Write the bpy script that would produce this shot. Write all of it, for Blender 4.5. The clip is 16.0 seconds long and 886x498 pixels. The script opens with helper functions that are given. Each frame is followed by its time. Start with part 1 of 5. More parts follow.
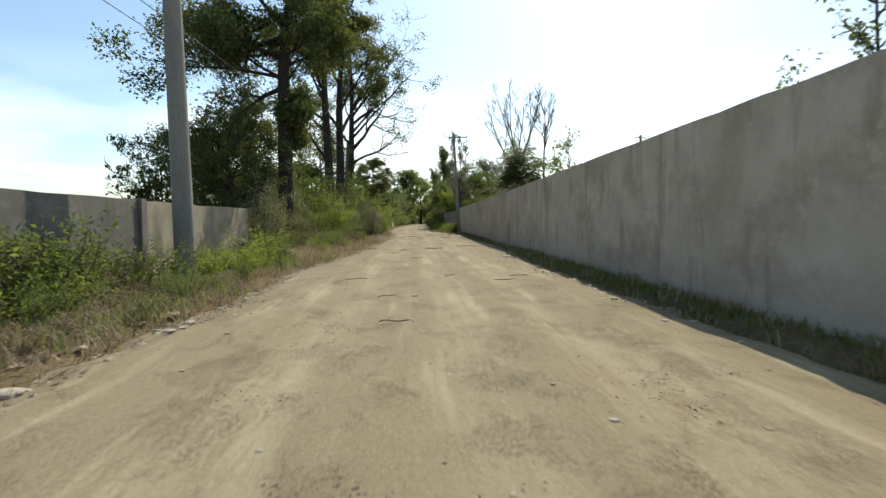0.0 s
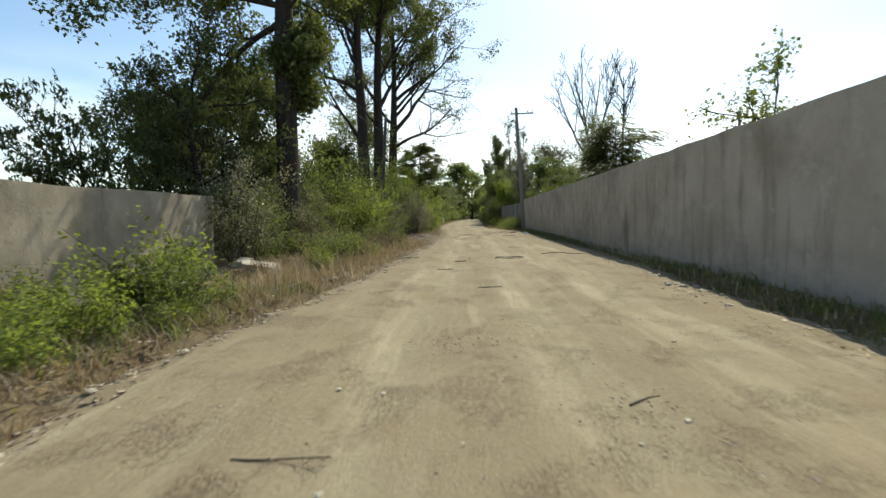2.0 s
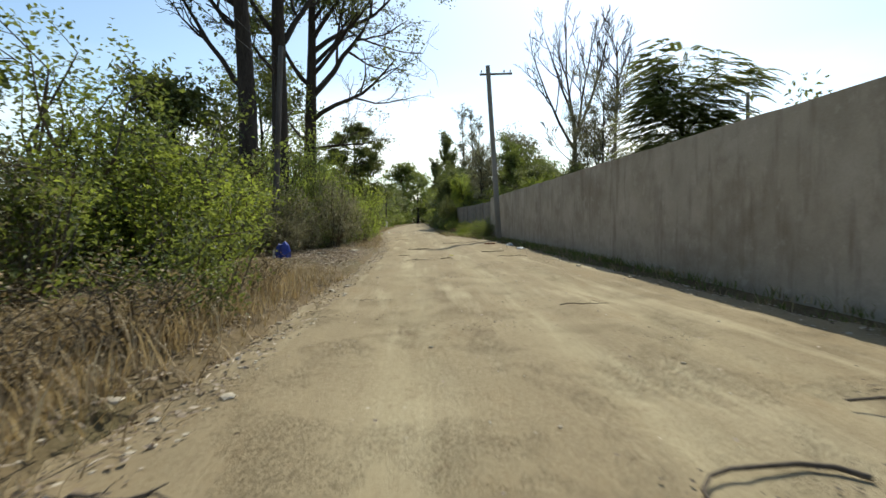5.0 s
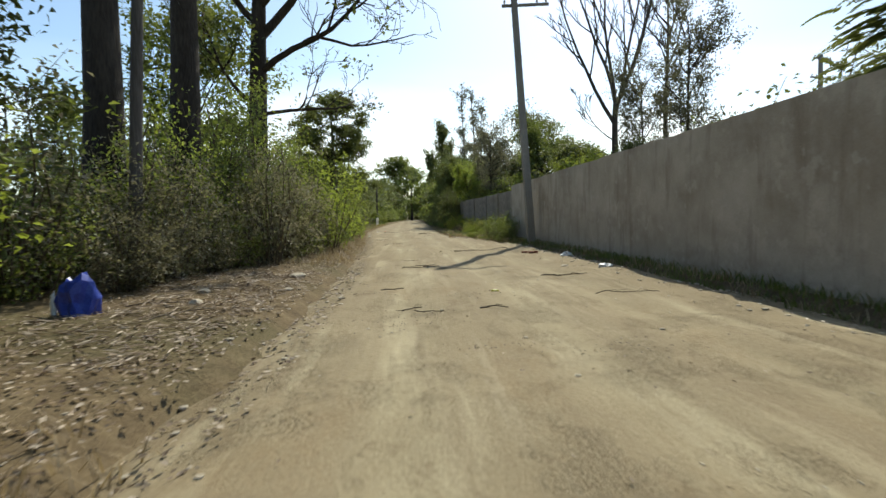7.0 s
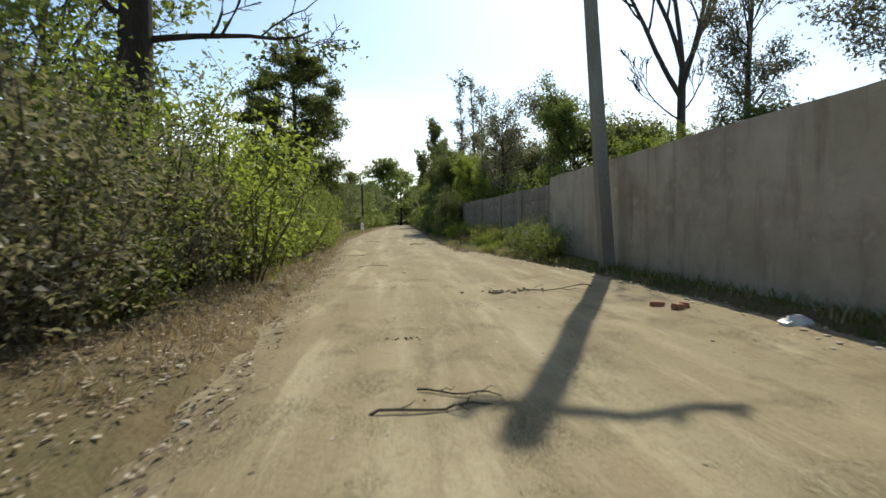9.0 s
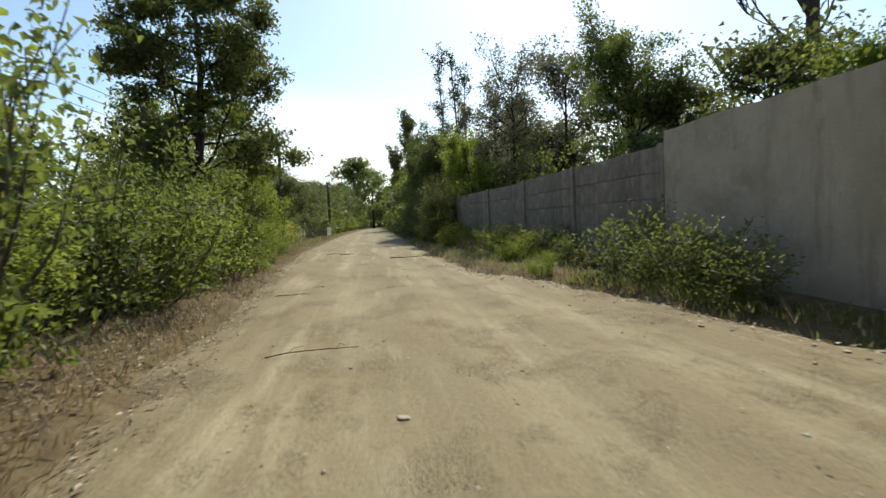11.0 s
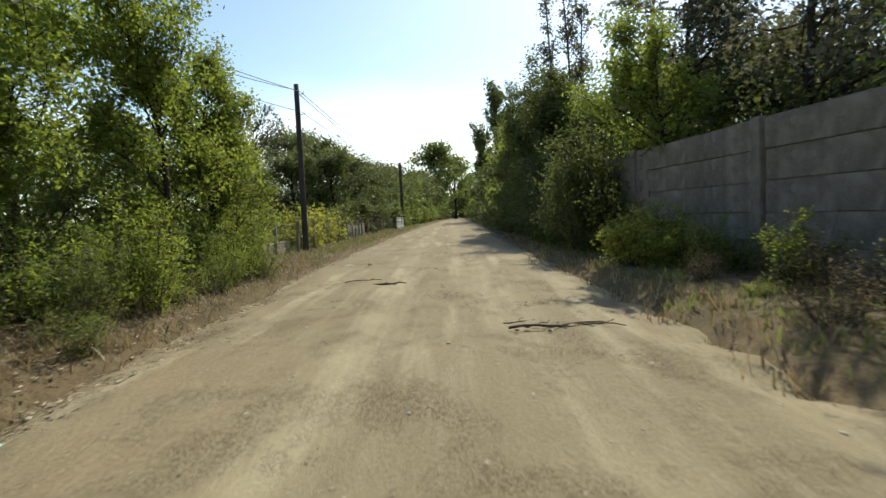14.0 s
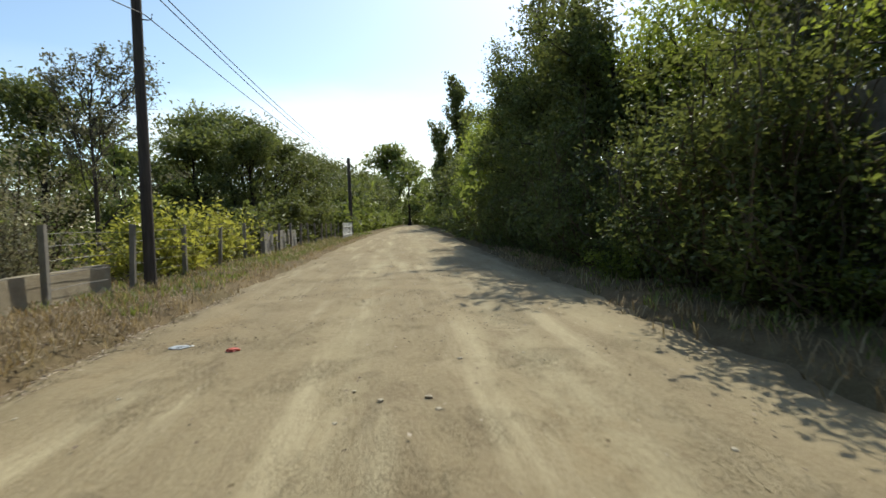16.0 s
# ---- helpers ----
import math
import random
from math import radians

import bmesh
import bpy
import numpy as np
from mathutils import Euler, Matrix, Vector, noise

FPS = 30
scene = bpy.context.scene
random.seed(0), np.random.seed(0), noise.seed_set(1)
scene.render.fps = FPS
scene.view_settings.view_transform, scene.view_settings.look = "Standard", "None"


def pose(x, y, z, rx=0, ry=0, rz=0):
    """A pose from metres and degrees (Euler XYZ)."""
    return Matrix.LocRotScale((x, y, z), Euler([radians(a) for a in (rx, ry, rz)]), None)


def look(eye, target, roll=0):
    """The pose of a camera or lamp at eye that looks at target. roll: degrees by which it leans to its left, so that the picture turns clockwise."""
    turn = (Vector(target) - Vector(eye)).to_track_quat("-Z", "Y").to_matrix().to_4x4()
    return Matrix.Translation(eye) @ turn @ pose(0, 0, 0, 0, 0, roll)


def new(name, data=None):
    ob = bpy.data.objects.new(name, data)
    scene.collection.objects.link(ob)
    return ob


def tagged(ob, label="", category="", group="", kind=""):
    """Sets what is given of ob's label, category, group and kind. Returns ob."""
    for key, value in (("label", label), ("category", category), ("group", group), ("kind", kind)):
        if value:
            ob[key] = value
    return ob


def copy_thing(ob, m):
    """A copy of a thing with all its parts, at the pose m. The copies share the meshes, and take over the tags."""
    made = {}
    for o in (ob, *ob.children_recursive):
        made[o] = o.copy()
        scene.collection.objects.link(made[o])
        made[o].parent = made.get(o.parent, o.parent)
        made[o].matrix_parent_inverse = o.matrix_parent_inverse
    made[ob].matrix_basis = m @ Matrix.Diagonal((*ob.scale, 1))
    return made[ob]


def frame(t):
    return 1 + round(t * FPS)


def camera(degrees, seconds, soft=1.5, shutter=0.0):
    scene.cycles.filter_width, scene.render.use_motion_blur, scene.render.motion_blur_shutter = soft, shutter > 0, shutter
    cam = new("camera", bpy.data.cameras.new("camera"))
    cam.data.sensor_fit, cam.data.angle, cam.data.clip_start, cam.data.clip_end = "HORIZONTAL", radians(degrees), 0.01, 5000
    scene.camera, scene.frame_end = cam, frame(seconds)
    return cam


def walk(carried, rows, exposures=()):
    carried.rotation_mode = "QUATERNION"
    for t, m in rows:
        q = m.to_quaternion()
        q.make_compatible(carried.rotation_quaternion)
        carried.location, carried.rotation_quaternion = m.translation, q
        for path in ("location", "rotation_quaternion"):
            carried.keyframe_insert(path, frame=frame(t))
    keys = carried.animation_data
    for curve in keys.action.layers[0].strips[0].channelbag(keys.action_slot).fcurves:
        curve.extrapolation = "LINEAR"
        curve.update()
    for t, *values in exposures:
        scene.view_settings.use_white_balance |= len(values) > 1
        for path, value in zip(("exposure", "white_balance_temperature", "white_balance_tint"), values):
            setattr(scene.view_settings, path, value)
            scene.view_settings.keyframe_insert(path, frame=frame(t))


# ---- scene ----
cam = camera(78.0, 16.0, soft=1.5, shutter=0.22)
# seconds, eye, aim, roll
PATH = [
    (0, (0.435, 0.001, 1.253), (0.538, 1.995, 1.152), -0.5),
    (0.5, (0.421, 2.385, 1.253), (0.479, 4.381, 1.147), -0.8),
    (1, (0.347, 4.66, 1.187), (0.358, 6.657, 1.083), -0.9),
    (1.5, (0.235, 6.996, 1.228), (0.202, 8.992, 1.102), -0.9),
    (2, (0.082, 9.343, 1.214), (0.001, 11.338, 1.098), -0.9),
    (2.5, (-0.104, 11.761, 1.197), (-0.195, 13.756, 1.077), -0.5),
    (3, (-0.219, 14.091, 1.182), (-0.246, 16.088, 1.079), -0.4),
    (3.5, (-0.275, 16.456, 1.171), (-0.222, 18.453, 1.072), 0.8),
    (4, (-0.247, 18.697, 1.171), (-0.162, 20.693, 1.066), 0.5),
    (6.5, (-0.259, 30.559, 1.157), (-0.118, 32.551, 1.057), -1.5),
    (7, (-0.243, 33.017, 1.159), (-0.1, 35.008, 1.042), -1.2),
    (7.5, (-0.227, 35.311, 1.139), (-0.082, 37.303, 1.028), -1.2),
    (8, (-0.209, 37.657, 1.136), (-0.051, 39.648, 1.032), -0.7),
    (8.5, (-0.184, 39.994, 1.137), (-0.015, 41.984, 1.033), -0.3),
    (9, (-0.141, 42.382, 1.183), (0.043, 44.371, 1.084), -0.6),
    (11.5, (0.018, 54.224, 1.211), (0.316, 56.199, 1.111), -2.8),
    (12, (0.21, 56.488, 1.202), (0.517, 58.462, 1.097), -3.0),
    (12.5, (0.389, 58.842, 1.214), (0.635, 60.824, 1.097), -2.9),
    (13, (0.449, 61.33, 1.215), (0.606, 63.321, 1.107), -2.9),
    (13.5, (0.365, 63.66, 1.193), (0.431, 65.655, 1.069), -2.9),
    (14, (0.215, 65.955, 1.18), (0.196, 67.952, 1.059), -2.6),
    (14.5, (0.026, 68.174, 1.141), (-0.02, 70.17, 1.02), -2.0),
    (15, (-0.062, 70.369, 1.163), (-0.038, 72.366, 1.043), -1.4),
    (15.5, (-0.171, 72.522, 1.173), (-0.074, 74.517, 1.064), -1.8),
    (16, (-0.239, 74.767, 1.141), (-0.081, 76.758, 1.039), -1.7),
]
EXPOSURE = 0.33
walk(cam, [(t, look(eye, aim, roll)) for t, eye, aim, roll in PATH], [(0.0, EXPOSURE, 6820, 2.6), (16.0, EXPOSURE, 6820, 2.6)])

# ---- daylight: a July morning, the sun high ahead and to the right ----
SUN_AZ, SUN_EL = radians(21.0), radians(43.0)
world = bpy.data.worlds.new("summer_sky")
scene.world = world
world.use_nodes = True
wt = world.node_tree
bg = wt.nodes["Background"]
sky = wt.nodes.new("ShaderNodeTexSky")
sky.sky_type, sky.sun_disc = "NISHITA", False
sky.sun_elevation, sky.sun_rotation = SUN_EL, SUN_AZ
sky.air_density, sky.dust_density, sky.ozone_density = 1.0, 0.8, 3.0
geo = wt.nodes.new("ShaderNodeTexCoord")
sep = wt.nodes.new("ShaderNodeSeparateXYZ")
wt.links.new(geo.outputs["Generated"], sep.inputs[0])
flat = wt.nodes.new("ShaderNodeMapping")
flat.inputs["Scale"].default_value = (1.0, 1.0, 4.0)
wt.links.new(geo.outputs["Generated"], flat.inputs[0])
puff = wt.nodes.new("ShaderNodeTexNoise")
puff.inputs["Scale"].default_value, puff.inputs["Detail"].default_value = 1.7, 6.0
wt.links.new(flat.outputs[0], puff.inputs["Vector"])
cloud = wt.nodes.new("ShaderNodeMapRange")
cloud.inputs[1].default_value, cloud.inputs[2].default_value = 0.50, 0.66
wt.links.new(puff.outputs["Fac"], cloud.inputs[0])
low = wt.nodes.new("ShaderNodeMapRange")
low.inputs[1].default_value, low.inputs[2].default_value = 0.27, 0.10
wt.links.new(sep.outputs["Z"], low.inputs[0])
cov = wt.nodes.new("ShaderNodeMath")
cov.operation = "MULTIPLY"
wt.links.new(cloud.outputs[0], cov.inputs[0])
wt.links.new(low.outputs[0], cov.inputs[1])
half = wt.nodes.new("ShaderNodeMath")
half.operation = "MULTIPLY"
half.inputs[1].default_value = 0.8
wt.links.new(cov.outputs[0], half.inputs[0])
mixc = wt.nodes.new("ShaderNodeMix")
mixc.data_type = "RGBA"
wt.links.new(half.outputs[0], mixc.inputs["Factor"])
wt.links.new(sky.outputs[0], mixc.inputs[6])
mixc.inputs[7].default_value = (8.5, 8.6, 8.8, 1)
wt.links.new(mixc.outputs[2], bg.inputs[0])
bg.inputs[1].default_value = 0.145

sun = new("sun", bpy.data.lights.new("sun", "SUN"))
sun.data.energy, sun.data.angle, sun.data.color = 3.7, radians(0.5), (1.0, 0.965, 0.90)
sun_from = Vector((math.sin(SUN_AZ) * math.cos(SUN_EL), math.cos(SUN_AZ) * math.cos(SUN_EL), math.sin(SUN_EL)))
sun.matrix_world = look(sun_from * 300, (0, 0, 0))

# ---- materials ----
def shader(name, rough=0.8, spec=0.3):
    m = bpy.data.materials.new(name)
    m.use_nodes = True
    b = m.node_tree.nodes["Principled BSDF"]
    b.inputs["Roughness"].default_value = rough
    b.inputs["Specular IOR Level"].default_value = spec
    return m, m.node_tree, b


def noise_node(t, scale, detail=5.0, rough=0.6, coord="Object", stretch=(1, 1, 1)):
    c = t.nodes.new("ShaderNodeTexCoord")
    mp = t.nodes.new("ShaderNodeMapping")
    mp.inputs["Scale"].default_value = stretch
    n = t.nodes.new("ShaderNodeTexNoise")
    n.inputs["Scale"].default_value, n.inputs["Detail"].default_value = scale, detail
    n.inputs["Roughness"].default_value = rough
    t.links.new(c.outputs[coord], mp.inputs[0])
    t.links.new(mp.outputs[0], n.inputs["Vector"])
    return n.outputs["Fac"]


def ramp(t, fac, *stops):
    r = t.nodes.new("ShaderNodeValToRGB")
    e = r.color_ramp.elements
    while len(e) < len(stops):
        e.new(0.5)
    for el, (at, col) in zip(e, stops):
        el.position, el.color = at, (*col, 1)
    t.links.new(fac, r.inputs[0])
    return r.outputs[0]


def mix(t, fac, a, b, mode="MIX"):
    m = t.nodes.new("ShaderNodeMix")
    m.data_type, m.blend_type = "RGBA", mode
    for val, sock in ((fac, m.inputs["Factor"]), (a, m.inputs[6]), (b, m.inputs[7])):
        if isinstance(val, (int, float)):
            sock.default_value = val
        elif isinstance(val, tuple):
            sock.default_value = (*val, 1)
        else:
            t.links.new(val, sock)
    return m.outputs[2]


def bump(t, b, height, strength=0.4, dist=0.02):
    n = t.nodes.new("ShaderNodeBump")
    n.inputs["Strength"].default_value, n.inputs["Distance"].default_value = strength, dist
    t.links.new(height, n.inputs["Height"])
    t.links.new(n.outputs[0], b.inputs["Normal"])


def rough_surface(name, c0, c1, c2, coarse, fine, rough=0.85, strength=0.4, dist=0.01, stretch=(1, 1, 1), spec=0.25):
    """A worn surface: three tones over a coarse and a fine noise, with relief."""
    m, t, b = shader(name, rough, spec)
    big = noise_node(t, coarse, 6, 0.6, "Object", stretch)
    small = noise_node(t, fine, 4, 0.6, "Object", stretch)
    col = ramp(t, big, (0.30, c0), (0.52, c1), (0.72, c2))
    col = mix(t, 0.45, col, ramp(t, small, (0.3, c0), (0.7, c2)))
    t.links.new(col, b.inputs["Base Color"])
    bump(t, b, small, strength, dist)
    return m


def leaf_material(name, dark, mid, light, through_col, share=0.45):
    """Leaves: each one its own tone, a waxy face, and sunlight glowing through."""
    m, t, b = shader(name, 0.58, 0.25)
    g = t.nodes.new("ShaderNodeNewGeometry")
    info = t.nodes.new("ShaderNodeObjectInfo")
    col = ramp(t, g.outputs["Random Per Island"], (0.05, dark), (0.55, mid), (0.95, light))
    hue = t.nodes.new("ShaderNodeHueSaturation")
    var = t.nodes.new("ShaderNodeMapRange")
    var.inputs[3].default_value, var.inputs[4].default_value = 0.75, 1.25
    t.links.new(info.outputs["Random"], var.inputs[0])
    hue.inputs["Saturation"].default_value = 0.86
    t.links.new(var.outputs[0], hue.inputs["Value"])
    t.links.new(col, hue.inputs["Color"])
    t.links.new(hue.outputs[0], b.inputs["Base Color"])
    tr = t.nodes.new("ShaderNodeBsdfTranslucent")
    tc = mix(t, 0.5, hue.outputs[0], through_col)
    t.links.new(tc, tr.inputs["Color"])
    ms = t.nodes.new("ShaderNodeMixShader")
    ms.inputs[0].default_value = share
    t.links.new(b.outputs[0], ms.inputs[1])
    t.links.new(tr.outputs[0], ms.inputs[2])
    t.links.new(ms.outputs[0], t.nodes["Material Output"].inputs[0])
    return m


LEAF_DARK = leaf_material("leaf_dark", (0.052, 0.070, 0.021), (0.082, 0.114, 0.032), (0.154, 0.185, 0.054), (0.331, 0.351, 0.063), 0.35)
LEAF_MID = leaf_material("leaf_mid", (0.061, 0.091, 0.021), (0.105, 0.146, 0.034), (0.192, 0.226, 0.060), (0.384, 0.437, 0.060), 0.42)
LEAF_LIGHT = leaf_material("leaf_light", (0.068, 0.098, 0.018), (0.133, 0.190, 0.029), (0.260, 0.300, 0.053), (0.542, 0.620, 0.064), 0.52)
LEAF_OLIVE = leaf_material("leaf_olive", (0.097, 0.103, 0.052), (0.172, 0.167, 0.090), (0.346, 0.292, 0.196), (0.384, 0.350, 0.135), 0.38)
LEAF_VINE = leaf_material("leaf_vine", (0.144, 0.175, 0.022), (0.251, 0.292, 0.038), (0.384, 0.408, 0.060), (0.678, 0.600, 0.075), 0.5)
LEAF_GREYGREEN = leaf_material("leaf_greygreen", (0.087, 0.095, 0.060), (0.144, 0.146, 0.083), (0.251, 0.219, 0.135), (0.307, 0.292, 0.120), 0.35)
GRASS_DRY = leaf_material("grass_dry", (0.176, 0.115, 0.054), (0.324, 0.230, 0.108), (0.513, 0.392, 0.203), (0.486, 0.351, 0.135), 0.3)
GRASS_GREEN = leaf_material("grass_green", (0.069, 0.095, 0.020), (0.130, 0.169, 0.036), (0.260, 0.270, 0.078), (0.382, 0.432, 0.072), 0.4)
LITTER = leaf_material("leaf_litter", (0.12, 0.070, 0.038), (0.30, 0.21, 0.12), (0.58, 0.46, 0.32), (0.2, 0.14, 0.07), 0.1)
BARK = rough_surface("bark", (0.018, 0.014, 0.011), (0.042, 0.033, 0.025), (0.085, 0.068, 0.052), 3.0, 22.0, 0.95, 0.9, 0.03, (1, 1, 0.18))
BARK_GREY = rough_surface("bark_grey", (0.036, 0.029, 0.023), (0.070, 0.058, 0.046), (0.125, 0.105, 0.085), 3.0, 25.0, 0.95, 0.6, 0.015, (1, 1, 0.2))
STEM = rough_surface("stem", (0.06, 0.045, 0.03), (0.11, 0.085, 0.055), (0.18, 0.14, 0.09), 6.0, 30.0, 0.9, 0.4, 0.004)
POLE_CONCRETE = rough_surface("pole_concrete", (0.165, 0.148, 0.122), (0.245, 0.222, 0.188), (0.335, 0.308, 0.265), 2.0, 40.0, 0.9, 0.3, 0.004, (1, 1, 0.25))
POLE_WOOD = rough_surface("pole_wood", (0.030, 0.024, 0.020), (0.065, 0.053, 0.045), (0.12, 0.10, 0.085), 5.0, 40.0, 0.85, 0.6, 0.006, (1, 1, 0.06))
POLE_WOOD_GREY = rough_surface("pole_wood_grey", (0.055, 0.047, 0.040), (0.105, 0.090, 0.078), (0.17, 0.15, 0.13), 5.0, 40.0, 0.9, 0.6, 0.006, (1, 1, 0.06))
STONE = rough_surface("stone", (0.33, 0.265, 0.18), (0.48, 0.41, 0.30), (0.64, 0.57, 0.45), 6.0, 50.0, 0.9, 0.4, 0.006)
STICK = rough_surface("stick", (0.045, 0.034, 0.025), (0.10, 0.078, 0.058), (0.19, 0.15, 0.11), 9.0, 60.0, 0.9, 0.4, 0.003)
CLOD = rough_surface("clod", (0.085, 0.060, 0.038), (0.165, 0.120, 0.076), (0.27, 0.205, 0.135), 9.0, 60.0, 0.95, 0.4, 0.003)
BRICK_RED = rough_surface("brick_red", (0.26, 0.10, 0.06), (0.36, 0.16, 0.10), (0.45, 0.26, 0.18), 8.0, 60.0, 0.9, 0.4, 0.004)
IRON = rough_surface("iron", (0.03, 0.028, 0.026), (0.06, 0.05, 0.045), (0.11, 0.08, 0.06), 8.0, 60.0, 0.6, 0.3, 0.002, spec=0.5)
CABLE = rough_surface("cable", (0.012, 0.012, 0.013), (0.02, 0.02, 0.02), (0.035, 0.034, 0.033), 5.0, 60.0, 0.6, 0.1, 0.001)
PORCELAIN = rough_surface("porcelain", (0.30, 0.20, 0.14), (0.42, 0.33, 0.26), (0.55, 0.48, 0.40), 10.0, 60.0, 0.25, 0.05, 0.001, spec=0.5)
PLASTIC_WHITE = rough_surface("plastic_white", (0.55, 0.55, 0.53), (0.72, 0.72, 0.70), (0.82, 0.82, 0.80), 6.0, 40.0, 0.45, 0.3, 0.006, spec=0.5)
PLASTIC_BLUE = rough_surface("plastic_blue", (0.010, 0.025, 0.20), (0.018, 0.045, 0.34), (0.05, 0.10, 0.50), 6.0, 40.0, 0.4, 0.3, 0.006, spec=0.5)
PLASTIC_RED = rough_surface("plastic_red", (0.45, 0.05, 0.03), (0.62, 0.09, 0.05), (0.72, 0.18, 0.12), 6.0, 40.0, 0.45, 0.3, 0.006, spec=0.5)
PLASTIC_YELLOW = rough_surface("plastic_yellow", (0.55, 0.45, 0.03), (0.70, 0.60, 0.05), (0.78, 0.70, 0.12), 6.0, 40.0, 0.45, 0.3, 0.006, spec=0.5)
PLASTIC_GREEN = rough_surface("plastic_green", (0.28, 0.55, 0.40), (0.42, 0.68, 0.52), (0.55, 0.78, 0.64), 6.0, 40.0, 0.45, 0.3, 0.006, spec=0.5)
PAINT_WHITE = rough_surface("paint_white", (0.50, 0.49, 0.46), (0.66, 0.65, 0.62), (0.78, 0.77, 0.74), 4.0, 40.0, 0.7, 0.2, 0.003)


def wall_material(name, c0, c1, c2, streak, plaster_scale=0.9, relief=0.5, stains=()):
    """Weathered plaster: blotches, rain streaks that run down from the top, sandy grain, old stains (along, up, width, height)."""
    m, t, b = shader(name, 0.92, 0.2)
    big = noise_node(t, plaster_scale, 7, 0.62)
    grain = noise_node(t, 38.0, 4, 0.7)
    run = noise_node(t, 2.6, 5, 0.65, "Object", (1.0, 1.0, 0.16))
    patch = noise_node(t, 3.4, 6, 0.55)
    col = ramp(t, big, (0.28, c0), (0.50, c1), (0.74, c2))
    col = mix(t, ramp(t, run, (0.52, (0, 0, 0)), (0.70, (0.75, 0.75, 0.75))), col, streak)
    blotch = noise_node(t, 0.45, 8, 0.7, "Object", (1.0, 1.0, 1.4))
    col = mix(t, ramp(t, blotch, (0.50, (0, 0, 0)), (0.64, (0.55, 0.55, 0.55))), col, streak)
    col = mix(t, ramp(t, patch, (0.60, (0, 0, 0)), (0.66, (0.45, 0.45, 0.45))), col, c2)
    col = mix(t, 0.25, col, ramp(t, grain, (0.3, c0), (0.7, c2)))
    for along, up, w, h in stains:
        tc = t.nodes.new("ShaderNodeTexCoord")
        mp = t.nodes.new("ShaderNodeMapping")
        mp.vector_type = "TEXTURE"
        mp.inputs["Location"].default_value, mp.inputs["Scale"].default_value = (0, along, up), (100, w, h)
        t.links.new(tc.outputs["Object"], mp.inputs[0])
        sp = t.nodes.new("ShaderNodeTexGradient")
        sp.gradient_type = "SPHERICAL"
        t.links.new(mp.outputs[0], sp.inputs[0])
        ragged = mix(t, 0.45, sp.outputs["Fac"], run)
        col = mix(t, ramp(t, ragged, (0.36, (0, 0, 0)), (0.60, (0.6, 0.6, 0.6))), col, tuple(k * 0.6 for k in streak))
    t.links.new(col, b.inputs["Base Color"])
    hgt = mix(t, 0.5, grain, patch)
    bump(t, b, hgt, relief, 0.02)
    return m


WALL_RIGHT = wall_material("wall_plaster_grey", (0.315, 0.262, 0.195), (0.440, 0.378, 0.298), (0.560, 0.495, 0.405), (0.190, 0.142, 0.100), stains=((26.2, 0.8, 0.5, 1.2),))
WALL_BLOCK = wall_material("wall_block_grey", (0.115, 0.097, 0.079), (0.262, 0.226, 0.185), (0.420, 0.372, 0.312), (0.085, 0.072, 0.058), 2.3, 1.0)
WALL_LEFT = wall_material("wall_plaster_old", (0.245, 0.195, 0.130), (0.365, 0.302, 0.205), (0.475, 0.405, 0.290), (0.15, 0.124, 0.092), 1.6, 1.0, ((15.0, 0.9, 0.5, 1.3), (10.5, 0.6, 0.9, 0.8)))

WALL_CEMENT = wall_material("wall_cement_dark", (0.120, 0.108, 0.090), (0.190, 0.170, 0.142), (0.270, 0.245, 0.205), (0.075, 0.066, 0.054), 1.2, 0.8)


def earth_material():
    """Verge soil: brown earth, pale dust and dry plant matter."""
    m, t, b = shader("verge_earth", 0.97, 0.1)
    big = noise_node(t, 0.35, 6, 0.6)
    mid_n = noise_node(t, 3.0, 6, 0.65)
    fine = noise_node(t, 30.0, 5, 0.7)
    col = ramp(t, mid_n, (0.32, (0.078, 0.054, 0.030)), (0.50, (0.158, 0.112, 0.060)), (0.70, (0.265, 0.198, 0.110)))
    col = mix(t, ramp(t, big, (0.48, (0, 0, 0)), (0.62, (0.7, 0.7, 0.7))), col, (0.085, 0.085, 0.035))
    col = mix(t, 0.4, col, ramp(t, fine, (0.30, (0.062, 0.043, 0.024)), (0.72, (0.33, 0.25, 0.145))))
    t.links.new(col, b.inputs["Base Color"])
    bump(t, b, mix(t, 0.5, fine, mid_n), 0.9, 0.04)
    return m


